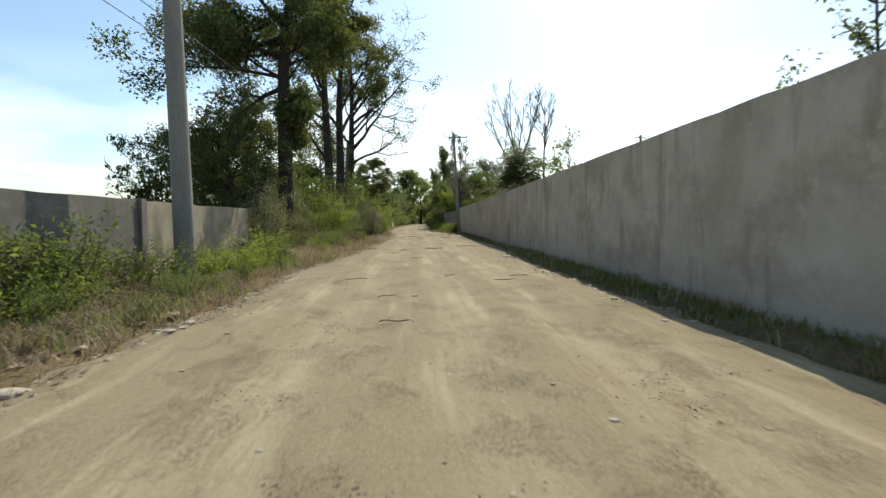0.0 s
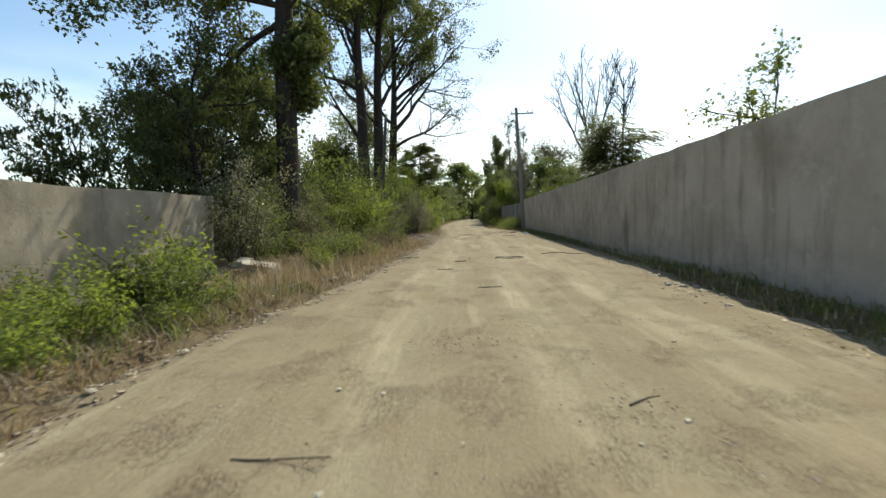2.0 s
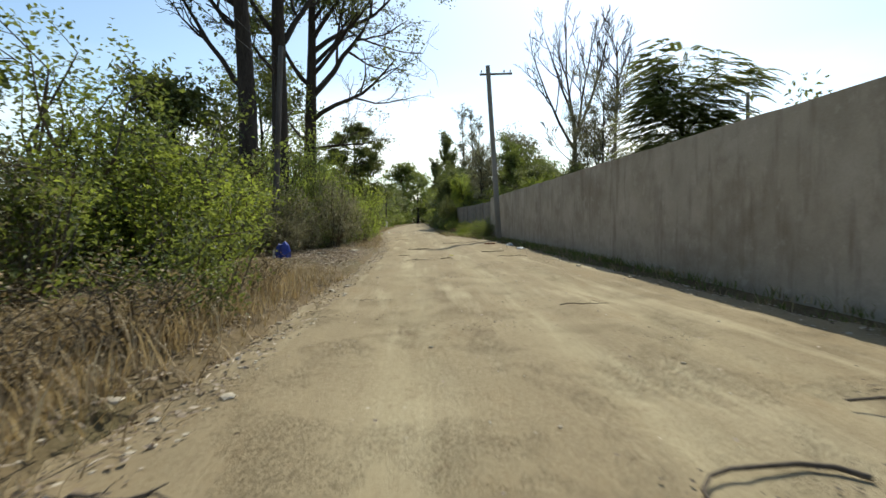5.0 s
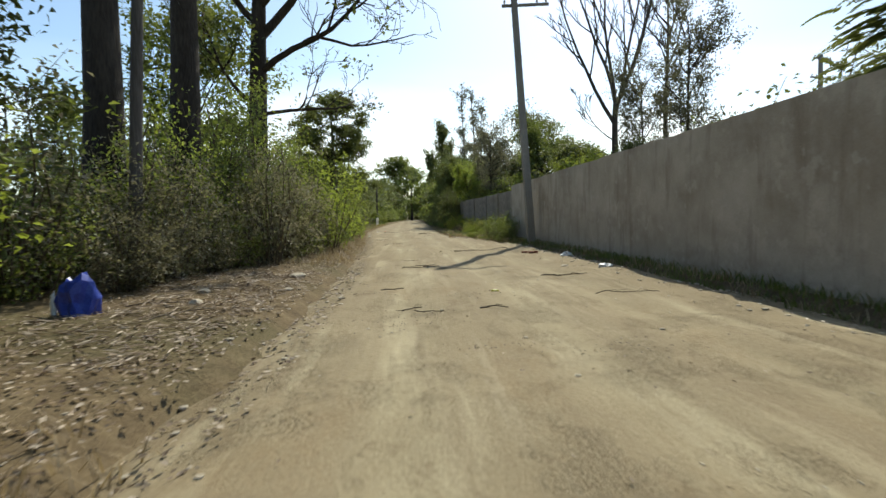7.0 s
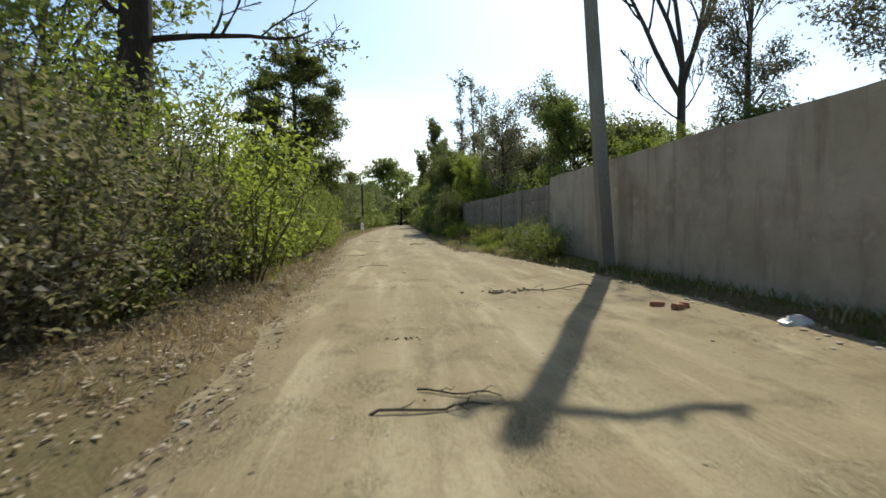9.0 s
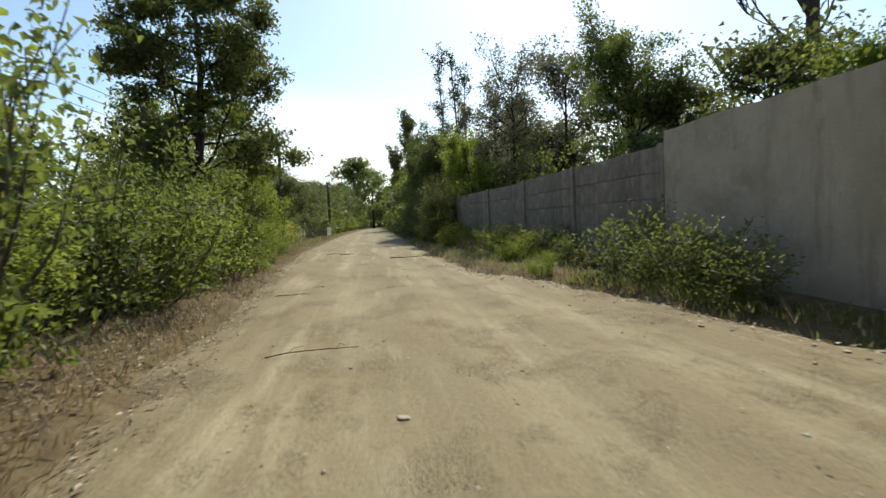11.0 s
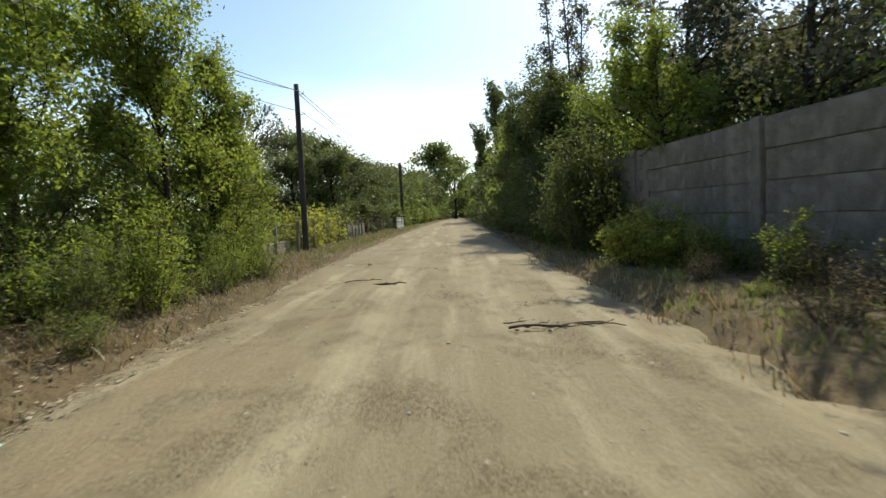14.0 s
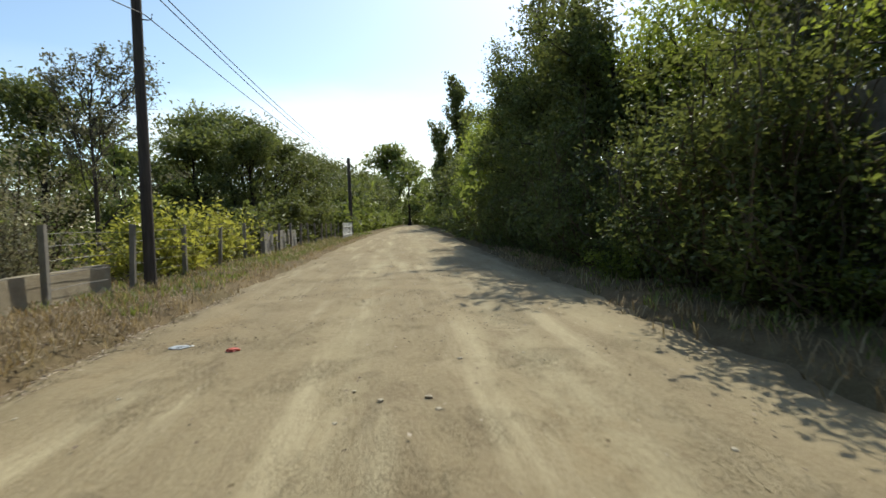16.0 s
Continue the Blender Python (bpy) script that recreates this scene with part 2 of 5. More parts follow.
def road_material():
    """Packed sandy dirt: pale dust in the wheel tracks, browner crown and margins, pebbles and pressed tyre prints."""
    m, t, b = shader("road_dirt", 0.95, 0.12)
    at = t.nodes.new("ShaderNodeAttribute")
    at.attribute_name = "track"
    big = noise_node(t, 0.5, 6, 0.6, "Object", (1.0, 0.35, 1.0))
    mid_n = noise_node(t, 2.2, 7, 0.65, "Object", (1.0, 0.4, 1.0))
    streak = noise_node(t, 1.1, 6, 0.6, "Object", (3.2, 0.16, 1.0))
    blot = noise_node(t, 0.9, 5, 0.7, "Object", (1.0, 0.6, 1.0))
    fine = noise_node(t, 26.0, 6, 0.72)
    grit = noise_node(t, 120.0, 3, 0.6)
    col = ramp(t, big, (0.30, (0.290, 0.230, 0.135)), (0.50, (0.365, 0.298, 0.180)), (0.70, (0.431, 0.361, 0.224)))
    col = mix(t, ramp(t, mid_n, (0.50, (0, 0, 0)), (0.70, (0.440, 0.451, 0.440))), col, (0.255, 0.194, 0.109))
    col = mix(t, at.outputs["Fac"], mix(t, 0.68, col, (0.238, 0.176, 0.101)), col)
    col = mix(t, ramp(t, streak, (0.48, (0, 0, 0)), (0.66, (0.5, 0.5, 0.5))), col, (0.226, 0.167, 0.101))
    col = mix(t, ramp(t, streak, (0.28, (0.4, 0.4, 0.4)), (0.44, (0, 0, 0))), col, (0.517, 0.440, 0.302))
    col = mix(t, ramp(t, blot, (0.60, (0, 0, 0)), (0.68, (0.75, 0.75, 0.75))), col, (0.182, 0.130, 0.077))
    crumb = noise_node(t, 5.5, 8, 0.75, "Object", (1.0, 0.75, 1.0))
    col = mix(t, ramp(t, crumb, (0.56, (0, 0, 0)), (0.64, (0.6, 0.6, 0.6))), col, (0.220, 0.160, 0.093))
    patch = noise_node(t, 1.3, 5, 0.65, "Object", (1.0, 0.55, 1.0))
    speck = noise_node(t, 52.0, 6, 0.8)
    strewn = mix(t, 1.0, ramp(t, patch, (0.50, (0, 0, 0)), (0.68, (1, 1, 1))), ramp(t, speck, (0.52, (0, 0, 0)), (0.66, (0.8, 0.8, 0.8))), "MULTIPLY")
    col = mix(t, strewn, col, (0.138, 0.097, 0.055))
    stain = noise_node(t, 0.75, 7, 0.7, "Object", (1.3, 0.5, 1.0))
    col = mix(t, ramp(t, stain, (0.54, (0, 0, 0)), (0.66, (0.7, 0.7, 0.7))), col, (0.259, 0.182, 0.097))
    pale = noise_node(t, 0.8, 6, 0.6, "Object", (2.2, 0.22, 1.0))
    col = mix(t, ramp(t, pale, (0.54, (0, 0, 0)), (0.66, (0.7, 0.7, 0.7))), col, (0.505, 0.424, 0.270))
    col = mix(t, 0.30, col, ramp(t, fine, (0.30, (0.229, 0.176, 0.101)), (0.70, (0.458, 0.388, 0.250))))
    col = mix(t, ramp(t, grit, (0.66, (0, 0, 0)), (0.72, (0.400, 0.410, 0.400))), col, (0.176, 0.135, 0.085))
    t.links.new(col, b.inputs["Base Color"])
    bump(t, b, mix(t, 0.4, mix(t, 0.5, fine, crumb), strewn), 0.85, 0.04)
    return m


EARTH, ROAD = earth_material(), road_material()

# ---- builders ----
def mesh_of(name, verts, faces, material, smooth=False):
    me = bpy.data.meshes.new(name)
    me.from_pydata(np.asarray(verts, float).tolist(), [], faces.tolist() if isinstance(faces, np.ndarray) else faces)
    me.materials.append(material)
    if smooth:
        me.shade_smooth()
    me.update()
    return me


def part(name, me, parent, label=""):
    ob = new(name, me)
    ob.parent = parent
    return tagged(ob, label) if label else ob


def thing(name, at, label, category, group="", turn=0.0, kind=""):
    ob = new(name)
    ob.empty_display_size = 0.2
    ob.matrix_basis = pose(*at, 0, 0, turn)
    return tagged(ob, label, category, group, kind)


def from_bmesh(name, bm, material, smooth=False):
    me = bpy.data.meshes.new(name)
    bm.to_mesh(me)
    bm.free()
    me.materials.append(material)
    if smooth:
        me.shade_smooth()
    return me


def box_mesh(name, size, material, bevel=0.0, at=(0, 0, 0), wobble=0.0, rng=None):
    bm = bmesh.new()
    bmesh.ops.create_cube(bm, size=1)
    for v in bm.verts:
        v.co = Vector((v.co.x * size[0] + at[0], v.co.y * size[1] + at[1], v.co.z * size[2] + at[2]))
        if wobble:
            v.co += Vector(rng.normal(0, wobble, 3))
    if bevel:
        bmesh.ops.bevel(bm, geom=bm.edges[:], offset=bevel, segments=2, affect="EDGES")
    return from_bmesh(name, bm, material)


def tubes(paths, sides=6):
    """Round tapered tubes along polylines: a list of (points, radii). Returns vertices and faces."""
    vs, fs, n0 = [], [], 0
    ang = np.linspace(0, 2 * np.pi, sides, endpoint=False)
    for pts, rad in paths:
        pts = np.asarray(pts, float)
        d = np.gradient(pts, axis=0)
        d /= np.linalg.norm(d, axis=1)[:, None] + 1e-9
        ref = np.where(np.abs(d[:, 2:3]) > 0.9, np.array([[1.0, 0, 0]]), np.array([[0, 0, 1.0]]))
        u = np.cross(d, ref)
        u /= np.linalg.norm(u, axis=1)[:, None] + 1e-9
        w = np.cross(d, u)
        ring = pts[:, None] + np.asarray(rad)[:, None, None] * (np.cos(ang)[None, :, None] * u[:, None] + np.sin(ang)[None, :, None] * w[:, None])
        vs.append(ring.reshape(-1, 3))
        k = len(pts)
        a = n0 + np.arange(k - 1)[:, None] * sides + np.arange(sides)[None]
        b2 = n0 + np.arange(k - 1)[:, None] * sides + (np.arange(sides)[None] + 1) % sides
        fs += np.stack([a, b2, b2 + sides, a + sides], -1).reshape(-1, 4).tolist()
        fs.append(list(range(n0 + (k - 1) * sides, n0 + k * sides)))
        n0 += k * sides
    return np.concatenate(vs), fs


def leaf_mesh(name, centres, size, material, rng, aspect=0.55, droop=0.3, fold=0.25, vary=0.35, plain=False):
    """Leaves as small folded diamonds (plain: as pointed triangles), each turned its own way."""
    n = len(centres)
    d = rng.normal(0, 1, (n, 3))
    d[:, 2] = d[:, 2] * 0.6 - droop
    d /= np.linalg.norm(d, axis=1)[:, None]
    side = np.cross(d, rng.normal(0, 0.5, (n, 3)) + np.array([0, 0, 1.0]))
    side /= np.linalg.norm(side, axis=1)[:, None] + 1e-9
    up = np.cross(side, d)
    s = size * rng.uniform(1 - vary, 1 + vary, n)[:, None]
    base = centres - d * s * 0.5
    tip = centres + d * s * 0.5 - up * s * 0.12
    l = centres + side * s * aspect * 0.5 + up * s * fold * 0.4 - d * s * 0.06
    r = centres - side * s * aspect * 0.5 + up * s * fold * 0.4 - d * s * 0.06
    if plain:
        v = np.stack([base + side * s * aspect * 0.55, base - side * s * aspect * 0.55, tip + d * s * 0.1], 1).reshape(-1, 3)
        return mesh_of(name, v, np.arange(3 * n).reshape(n, 3), material)
    v = np.stack([base, r, tip, l], 1).reshape(-1, 3)
    f = np.arange(4 * n).reshape(n, 4)
    return mesh_of(name, v, f, material)


def bend(rng, a, b, k=5, sag=0.0, wob=0.06):
    """A wavering line from a to b with k points."""
    a, b = np.asarray(a, float), np.asarray(b, float)
    s = np.linspace(0, 1, k)[:, None]
    ln = np.linalg.norm(b - a)
    off = sum(rng.normal(0, wob * ln / (0.5 + 0.5 * m), 3) * np.sin(np.pi * m * s) for m in (1, 2, 3))
    p = a + (b - a) * s + off
    p[:, 2] += sag * ln * np.sin(np.pi * s[:, 0])
    return p


def grow(rng, height, radius, crown, limbs, twigs, leaves, spread=0.28, first=0.3, lean=(0, 0), stems=1, stem_gap=0.4,
         clump=0.35, top=0.92, rise=0.35, taper=0.25, twig_len=1.2, subs=0, crook=0.05, reach=1.3, shift=(0, 0)):
    """A tree's skeleton and the places of its leaves. crown: (middle height, radius across, half height). Returns trunks, boughs, leaf places."""
    cz, cr, ch = crown
    trunks, boughs, spots = [], [], []
    for s in range(stems):
        a0 = 2 * np.pi * s / max(stems, 1) + rng.uniform(0, 1)
        off = np.array([np.cos(a0), np.sin(a0)]) * (stem_gap if stems > 1 else 0)
        foot = np.array([off[0] * 0.35, off[1] * 0.35, -0.15])
        head = np.array([lean[0] + off[0] * 2.4, lean[1] + off[1] * 2.4, height * top * rng.uniform(0.9, 1.0)])
        line = bend(rng, foot, head, 9, 0, 0.010)
        rad = radius * (1 - (1 - taper) * np.linspace(0, 1, 9) ** 0.9)
        rad[0] *= 1.35
        trunks.append((line, rad))
        for i in range(limbs):
            u = first + (0.98 - first) * ((i + rng.uniform(0, 1)) / limbs)
            at = np.array([np.interp(u, np.linspace(0, 1, 9), line[:, k]) for k in range(3)])
            th = rng.uniform(0, 2 * np.pi)
            lo = max(at[2] + rise * cr * 0.3, cz - ch)
            zz = rng.uniform(lo, max(lo + 0.3, min(cz + ch, at[2] + cr * reach)))
            k = np.sqrt(max(0.05, 1 - ((zz - cz) / ch) ** 2))
            rr = cr * k * rng.uniform(0.55, 1.0) * (1.0 if stems == 1 else 0.5)
            mid = [np.interp(zz, line[:, 2], line[:, k2]) for k2 in range(2)]
            end = np.array([mid[0] + shift[0] + np.cos(th) * rr, mid[1] + shift[1] + np.sin(th) * rr, zz])
            lp = bend(rng, at, end, 6, 0.06, crook)
            r0 = radius * spread * (1.15 - 0.6 * u) * rng.uniform(0.8, 1.2)
            boughs.append((lp, r0 * np.linspace(1, 0.22, 6)))
            carriers = [lp]
            for j in range(subs):
                w = rng.uniform(0.25, 0.9)
                s0 = np.array([np.interp(w, np.linspace(0, 1, 6), lp[:, k2]) for k2 in range(3)])
                sv = rng.normal(0, 1, 3) * np.array([1, 1, 0.7]) + (end - at) / np.linalg.norm(end - at) * 1.1
                s1 = s0 + sv / np.linalg.norm(sv) * np.linalg.norm(end - at) * rng.uniform(0.3, 0.6)
                sp = bend(rng, s0, s1, 6, 0.03, crook)
                carriers.append(sp)
                boughs.append((sp, r0 * 0.5 * np.linspace(1, 0.25, 6)))
            for j in range(twigs):
                w = rng.uniform(0.3, 1.0)
                cp = carriers[rng.integers(len(carriers))]
                b0 = np.array([np.interp(w, np.linspace(0, 1, 6), cp[:, k2]) for k2 in range(3)])
                dv = rng.normal(0, 1, 3)
                dv[2] = abs(dv[2]) * 0.5 + 0.15
                dv = dv / np.linalg.norm(dv) + (end - at) / (np.linalg.norm(end - at) + 1e-6) * 0.6
                b1 = b0 + dv * twig_len * rng.uniform(0.5, 1.1)
                boughs.append((bend(rng, b0, b1, 3, 0.03, 0.06), min(r0 * 0.30, 0.035) * np.linspace(1, 0.3, 3)))
                if leaves:
                    q = rng.uniform(0.35, 1.1, leaves)[:, None]
                    spots.append(b0 + (b1 - b0) * q + rng.normal(0, clump, (leaves, 3)) * np.array([1, 1, 0.7]))
    spots = np.concatenate(spots) if spots else np.zeros((0, 3))
    return trunks, boughs, spots


def make_tree(name, at, label, category, rng, size, leaf, leaf_mat, bark=BARK, turn=0.0, group="", droop=0.3, aspect=0.55, sides=5, **kw):
    """A tree: trunk, boughs and a crown of single leaves."""
    trunks, boughs, spots = grow(rng, *size, **kw)
    ob = thing(name, at, label, category, group, turn)
    part("trunk", mesh_of("trunk", *tubes(trunks, 10), bark, True), ob)
    part("branchwork", mesh_of("branchwork", *tubes(boughs, sides), bark, True), ob)
    if len(spots):
        spots = spots[spots[:, 2] > 0.15]
        part("crown", leaf_mesh("crown", spots, leaf, leaf_mat, rng, aspect, droop, plain=sides == 3), ob)
    return ob


def make_shrub(name, at, label, rng, height, width, stems, leaves, leaf, leaf_mat, group="", droop=0.15, skirt=0.15, category="shrub"):
    """A bush: stems that fan out of the ground and leaves in uneven clumps all the way down."""
    ob = thing(name, at, label, category, group)
    lines, spots = [], []
    clumps = 6
    per = max(1, leaves // (stems * clumps))
    for i in range(stems):
        th, r = rng.uniform(0, 2 * np.pi), width * np.sqrt(rng.uniform(0.02, 1))
        hz = height * (1.0 - 0.42 * (r / width) ** 2) * rng.uniform(0.55, 1.12)
        end = np.array([np.cos(th) * r, np.sin(th) * r, hz])
        foot = np.array([np.cos(th) * r * 0.25, np.sin(th) * r * 0.25, -0.08])
        ln = bend(rng, foot, end, 5, 0.04, 0.07)
        lines.append((ln, (0.010 + 0.006 * height) * np.linspace(1, 0.25, 5)))
        for j in range(clumps):
            w = skirt + (1 - skirt) * (j + rng.uniform(0, 1)) / clumps
            c = np.array([np.interp(w, np.linspace(0, 1, 5), ln[:, k]) for k in range(3)])
            dv = rng.normal(0, 0.20 * width, 3)
            if j % 2:
                lines.append((np.array([c, c + dv * 1.2]), np.array([0.009, 0.004])))
            k = int(per * rng.uniform(0.5, 1.5)) + 1
            spots.append(c + dv * rng.uniform(0.2, 1.3, k)[:, None] + rng.normal(0, 0.07 * width + 0.03, (k, 3)))
    spots = np.concatenate(spots)
    spots = spots[spots[:, 2] > 0.03]
    part("stemwork", mesh_of("stemwork", *tubes(lines, 3), STEM), ob)
    part("foliage", leaf_mesh("foliage", spots, leaf, leaf_mat, rng, 0.6, droop), ob)
    return ob


def shoot(rng, a, way, length, k=6, up=0.05, wob=0.14):
    """A crooked line that grows from a along way, bending upwards by up at each step."""
    way = np.asarray(way, float) / np.linalg.norm(way)
    pts = [np.asarray(a, float)]
    for _ in range(k - 1):
        way = way + rng.normal(0, wob, 3) + np.array([0, 0, up])
        way /= np.linalg.norm(way)
        pts.append(pts[-1] + way * length / (k - 1))
    return np.array(pts)


def heading(az, el):
    return np.array([math.cos(radians(az)) * math.cos(radians(el)), math.sin(radians(az)) * math.cos(radians(el)), math.sin(radians(el))])


def fork(rng, line, r0, r1, level, kids, wood, twigs, angle, ratio, up, wob, twig):
    """Side branches along a limb, each with its own, down to the twigs."""
    k = len(line)
    s = np.linspace(0, 1, k)
    length = np.linalg.norm(np.diff(line, axis=0), axis=1).sum()
    wood.append((line, r0 + (r1 - r0) * s))
    if level == len(kids):
        twigs.append(line)
        return
    n = kids[level]
    for i in range(n):
        w = 0.28 + 0.72 * (i + rng.uniform(0.1, 1)) / n
        at = np.array([np.interp(w, s, line[:, c]) for c in range(3)])
        j = min(k - 2, int(w * (k - 1)))
        along = line[j + 1] - line[j]
        along /= np.linalg.norm(along)
        side = np.cross(along, rng.normal(0, 1, 3))
        side /= np.linalg.norm(side) + 1e-9
        th = radians(angle) * rng.uniform(0.6, 1.3)
        way = along * math.cos(th) + side * math.sin(th)
        ln = length * ratio * rng.uniform(0.7, 1.2) * (1.2 - 0.5 * w)
        ra = max(twig, (r0 + (r1 - r0) * w) * 0.62)
        fork(rng, shoot(rng, at, way, ln, max(4, k - 1), up, wob), ra, max(twig, ra * 0.3), level + 1, kids, wood, twigs, angle, ratio, up, wob, twig)


def limb_tree(name, at, label, rng, height, radius, limbs, kids, leaf, leaf_mat, per_twig, lean=(0, 0), clump=0.22, flat=0.8, angle=48, ratio=0.46,
              up=0.06, wob=0.16, leafy=lambda p: 1.0, bark=None, droop=0.4, aspect=0.7, bend_trunk=0.012, tip=0.22, group="", fronds=0, twig=0.006):
    """A tree from its limbs: (height, compass angle, rise, length, radius). leafy gives the chance that a twig at p has leaves."""
    bark = bark or BARK
    line = bend(rng, (0, 0, -0.25), (lean[0], lean[1], height), 12, 0, bend_trunk)
    rad = radius * (1 - (1 - tip) * np.linspace(0, 1, 12) ** 1.1)
    rad[0] *= 1.45
    rad[1] *= 1.08
    wood, twigs = [], []
    for z, az, el, ln, r in limbs:
        foot = np.array([np.interp(z, line[:, 2], line[:, c]) for c in range(3)])
        fork(rng, shoot(rng, foot, heading(az, el), ln, 8, up, wob), r, max(0.012, r * 0.25), 0, kids, wood, twigs, angle, ratio, up, wob, twig)
    ob = thing(name, at, label, "tree", group)
    part("trunk", mesh_of("trunk", *tubes([(line, rad)], 12), bark, True), ob)
    thick = [w for w in wood if w[1][0] > 0.03]
    thin = [w for w in wood if w[1][0] <= 0.03]
    v, f = tubes(thick or wood[:1], 7)
    if len(thin) < 40 or twig > 0.0115:
        v2, f2 = tubes(thin, 3) if thin else (np.zeros((0, 3)), [])
        v, f, thin = np.concatenate([v, v2]), f + [[q + len(v) for q in face] for face in f2], []
    part("branchwork", mesh_of("branchwork", v, f, bark, True), ob)
    if thin:
        part("twigwork", mesh_of("twigwork", *tubes(thin, 3), bark, True), ob)
    spots = []
    for tw in twigs:
        if per_twig and rng.uniform() < leafy(tw[-1]):
            m = int(per_twig * rng.uniform(0.4, 1.5)) + 1
            q = rng.uniform(0.15, 1.08, m)
            c = np.stack([np.interp(q, np.linspace(0, 1, len(tw)), tw[:, i]) for i in range(3)], 1)
            spots.append(c + rng.normal(0, clump, (m, 3)) * np.array([1, 1, flat]))
    if spots:
        spots = np.concatenate(spots)
        spots = spots[spots[:, 2] > 0.1]
        if fronds:
            part("crown", frond_mesh("crown", spots, leaf, leaf_mat, rng, fronds), ob)
        else:
            part("crown", leaf_mesh("crown", spots, leaf, leaf_mat, rng, aspect, droop), ob)
    return ob


def frond_mesh(name, spots, leaf, material, rng, length):
    """Feathered leaves: pairs of narrow leaflets along a drooping midrib that points away from the tree's middle."""
    mid = spots.mean(0)
    out = []
    n = 9
    for p in spots:
        d = (p - mid) * np.array([1, 1, 0.25]) + rng.normal(0, 0.5, 3)
        d[2] = abs(d[2]) * 0.3
        d /= np.linalg.norm(d) + 1e-9
        side = np.cross(d, (0, 0, 1.0))
        side /= np.linalg.norm(side) + 1e-9
        ln = length * rng.uniform(0.7, 1.2)
        for i in range(n):
            u = 0.2 + 0.8 * i / (n - 1)
            c = p + d * ln * u - np.array([0, 0, 0.45 * ln * u * u])
            w = leaf * (1.15 - 0.5 * u)
            for sg in (-1, 1):
                e = c + (side * sg * 0.85 + d * 0.45) * w - np.array([0, 0, 0.25 * w])
                wd = d * w * 0.15
                out.append((c, (c + e) / 2 + wd, e, (c + e) / 2 - wd))
    v = np.array(out).reshape(-1, 3)
    return mesh_of(name, v, np.arange(len(v)).reshape(-1, 4), material)


def pebble(rng, name, size, material, flat=0.42):
    bm = bmesh.new()
    bmesh.ops.create_icosphere(bm, subdivisions=2, radius=1)
    k = rng.uniform(0.7, 1.3, 3)
    sd = Vector(rng.uniform(0, 50, 3))
    for v in bm.verts:
        f = 1 + 0.35 * noise.noise(v.co * 1.3 + sd)
        v.co = Vector((v.co.x * k[0] * f, v.co.y * k[1] * f, v.co.z * flat * f)) * size
    return from_bmesh(name, bm, material)


# ---- the lie of the land ----
LEFT_Y = [-40, 4, 9, 14, 20, 26, 40, 47, 54, 63, 71, 80, 95, 110, 150, 200, 260]
LEFT_X = [-2.8, -2.7, -2.5, -2.8, -2.2, -1.9, -1.45, -1.5, -1.7, -2.2, -2.7, -3.2, -3.15, -3.2, -2.4, -1.0, 1.5]
RIGHT_Y = [-40, 6, 11, 16, 25, 29, 42, 50, 55, 62, 66, 75, 85, 110, 150, 200, 260]
RIGHT_X = [4.1, 4.1, 4.0, 4.0, 4.6, 4.7, 4.6, 4.7, 4.5, 3.5, 2.5, 2.5, 2.7, 3.4, 4.2, 5.0, 6.5]


def road_left(y):
    return float(np.interp(y, LEFT_Y, LEFT_X))


def road_right(y):
    return float(np.interp(y, RIGHT_Y, RIGHT_X))


def wall_x(y):
    return 4.62 + 0.0115 * y


def grid_sheet(name, xs, ys, height, material, attr=None):
    v = np.array([(x, y, height(x, y)) for y in ys for x in xs])
    nx, ny = len(xs), len(ys)
    a = (np.arange(ny - 1)[:, None] * nx + np.arange(nx - 1)[None]).reshape(-1)
    f = np.stack([a, a + 1, a + nx + 1, a + nx], 1)
    me = mesh_of(name, v, f, material, True)
    return new(name, me)


def ground_height(x, y):
    l, r = road_left(y), road_right(y)
    if abs(y) > 290 or abs(x) > 60:
        return 0.0
    inside = min(x - l, r - x)
    z = 0.05 * noise.noise((x * 0.5, y * 0.5, 3.0)) + 0.03 * noise.noise((x * 2.1, y * 2.1, 7.0))
    if inside > -0.25:
        return -0.16
    if x < l and y < 23:
        z -= 0.28 * min(1.0, max(0.0, (l - 0.5 - x) / 1.3)) * min(1.0, (23 - y) / 3)
    near = min(1.0, max(0.0, (-inside - 0.25) / 1.2))
    return z * (0.35 + 0.65 * near) + 0.012 + 0.10 * near


def spaced(*runs):
    out = []
    for a, b, step in runs:
        out += list(np.arange(a, b, step))
    return out + [runs[-1][1]]


ground = grid_sheet("ground", spaced((-2500, -60, 610), (-60, -12, 4), (-12, 12, 0.3), (12, 60, 4), (60, 2500, 610)),
                    spaced((-400, -12, 30), (-12, 112, 0.4), (112, 290, 3), (290, 3200, 400)), ground_height, EARTH)
tagged(ground, "brown earth verge with dust and dry plants", "ground", kind="structure")

# The road: a cross-section that follows both edges and dips under the verge.
def road_ruts(x, y):
    c = (road_left(y) + 2.6) * 0.35 + 0.18 * noise.noise((0.0, y * 0.12, 5.0))
    return sum(math.exp(-((x - c - p) / 0.33) ** 2) for p in (-0.55, 1.0, 2.3))


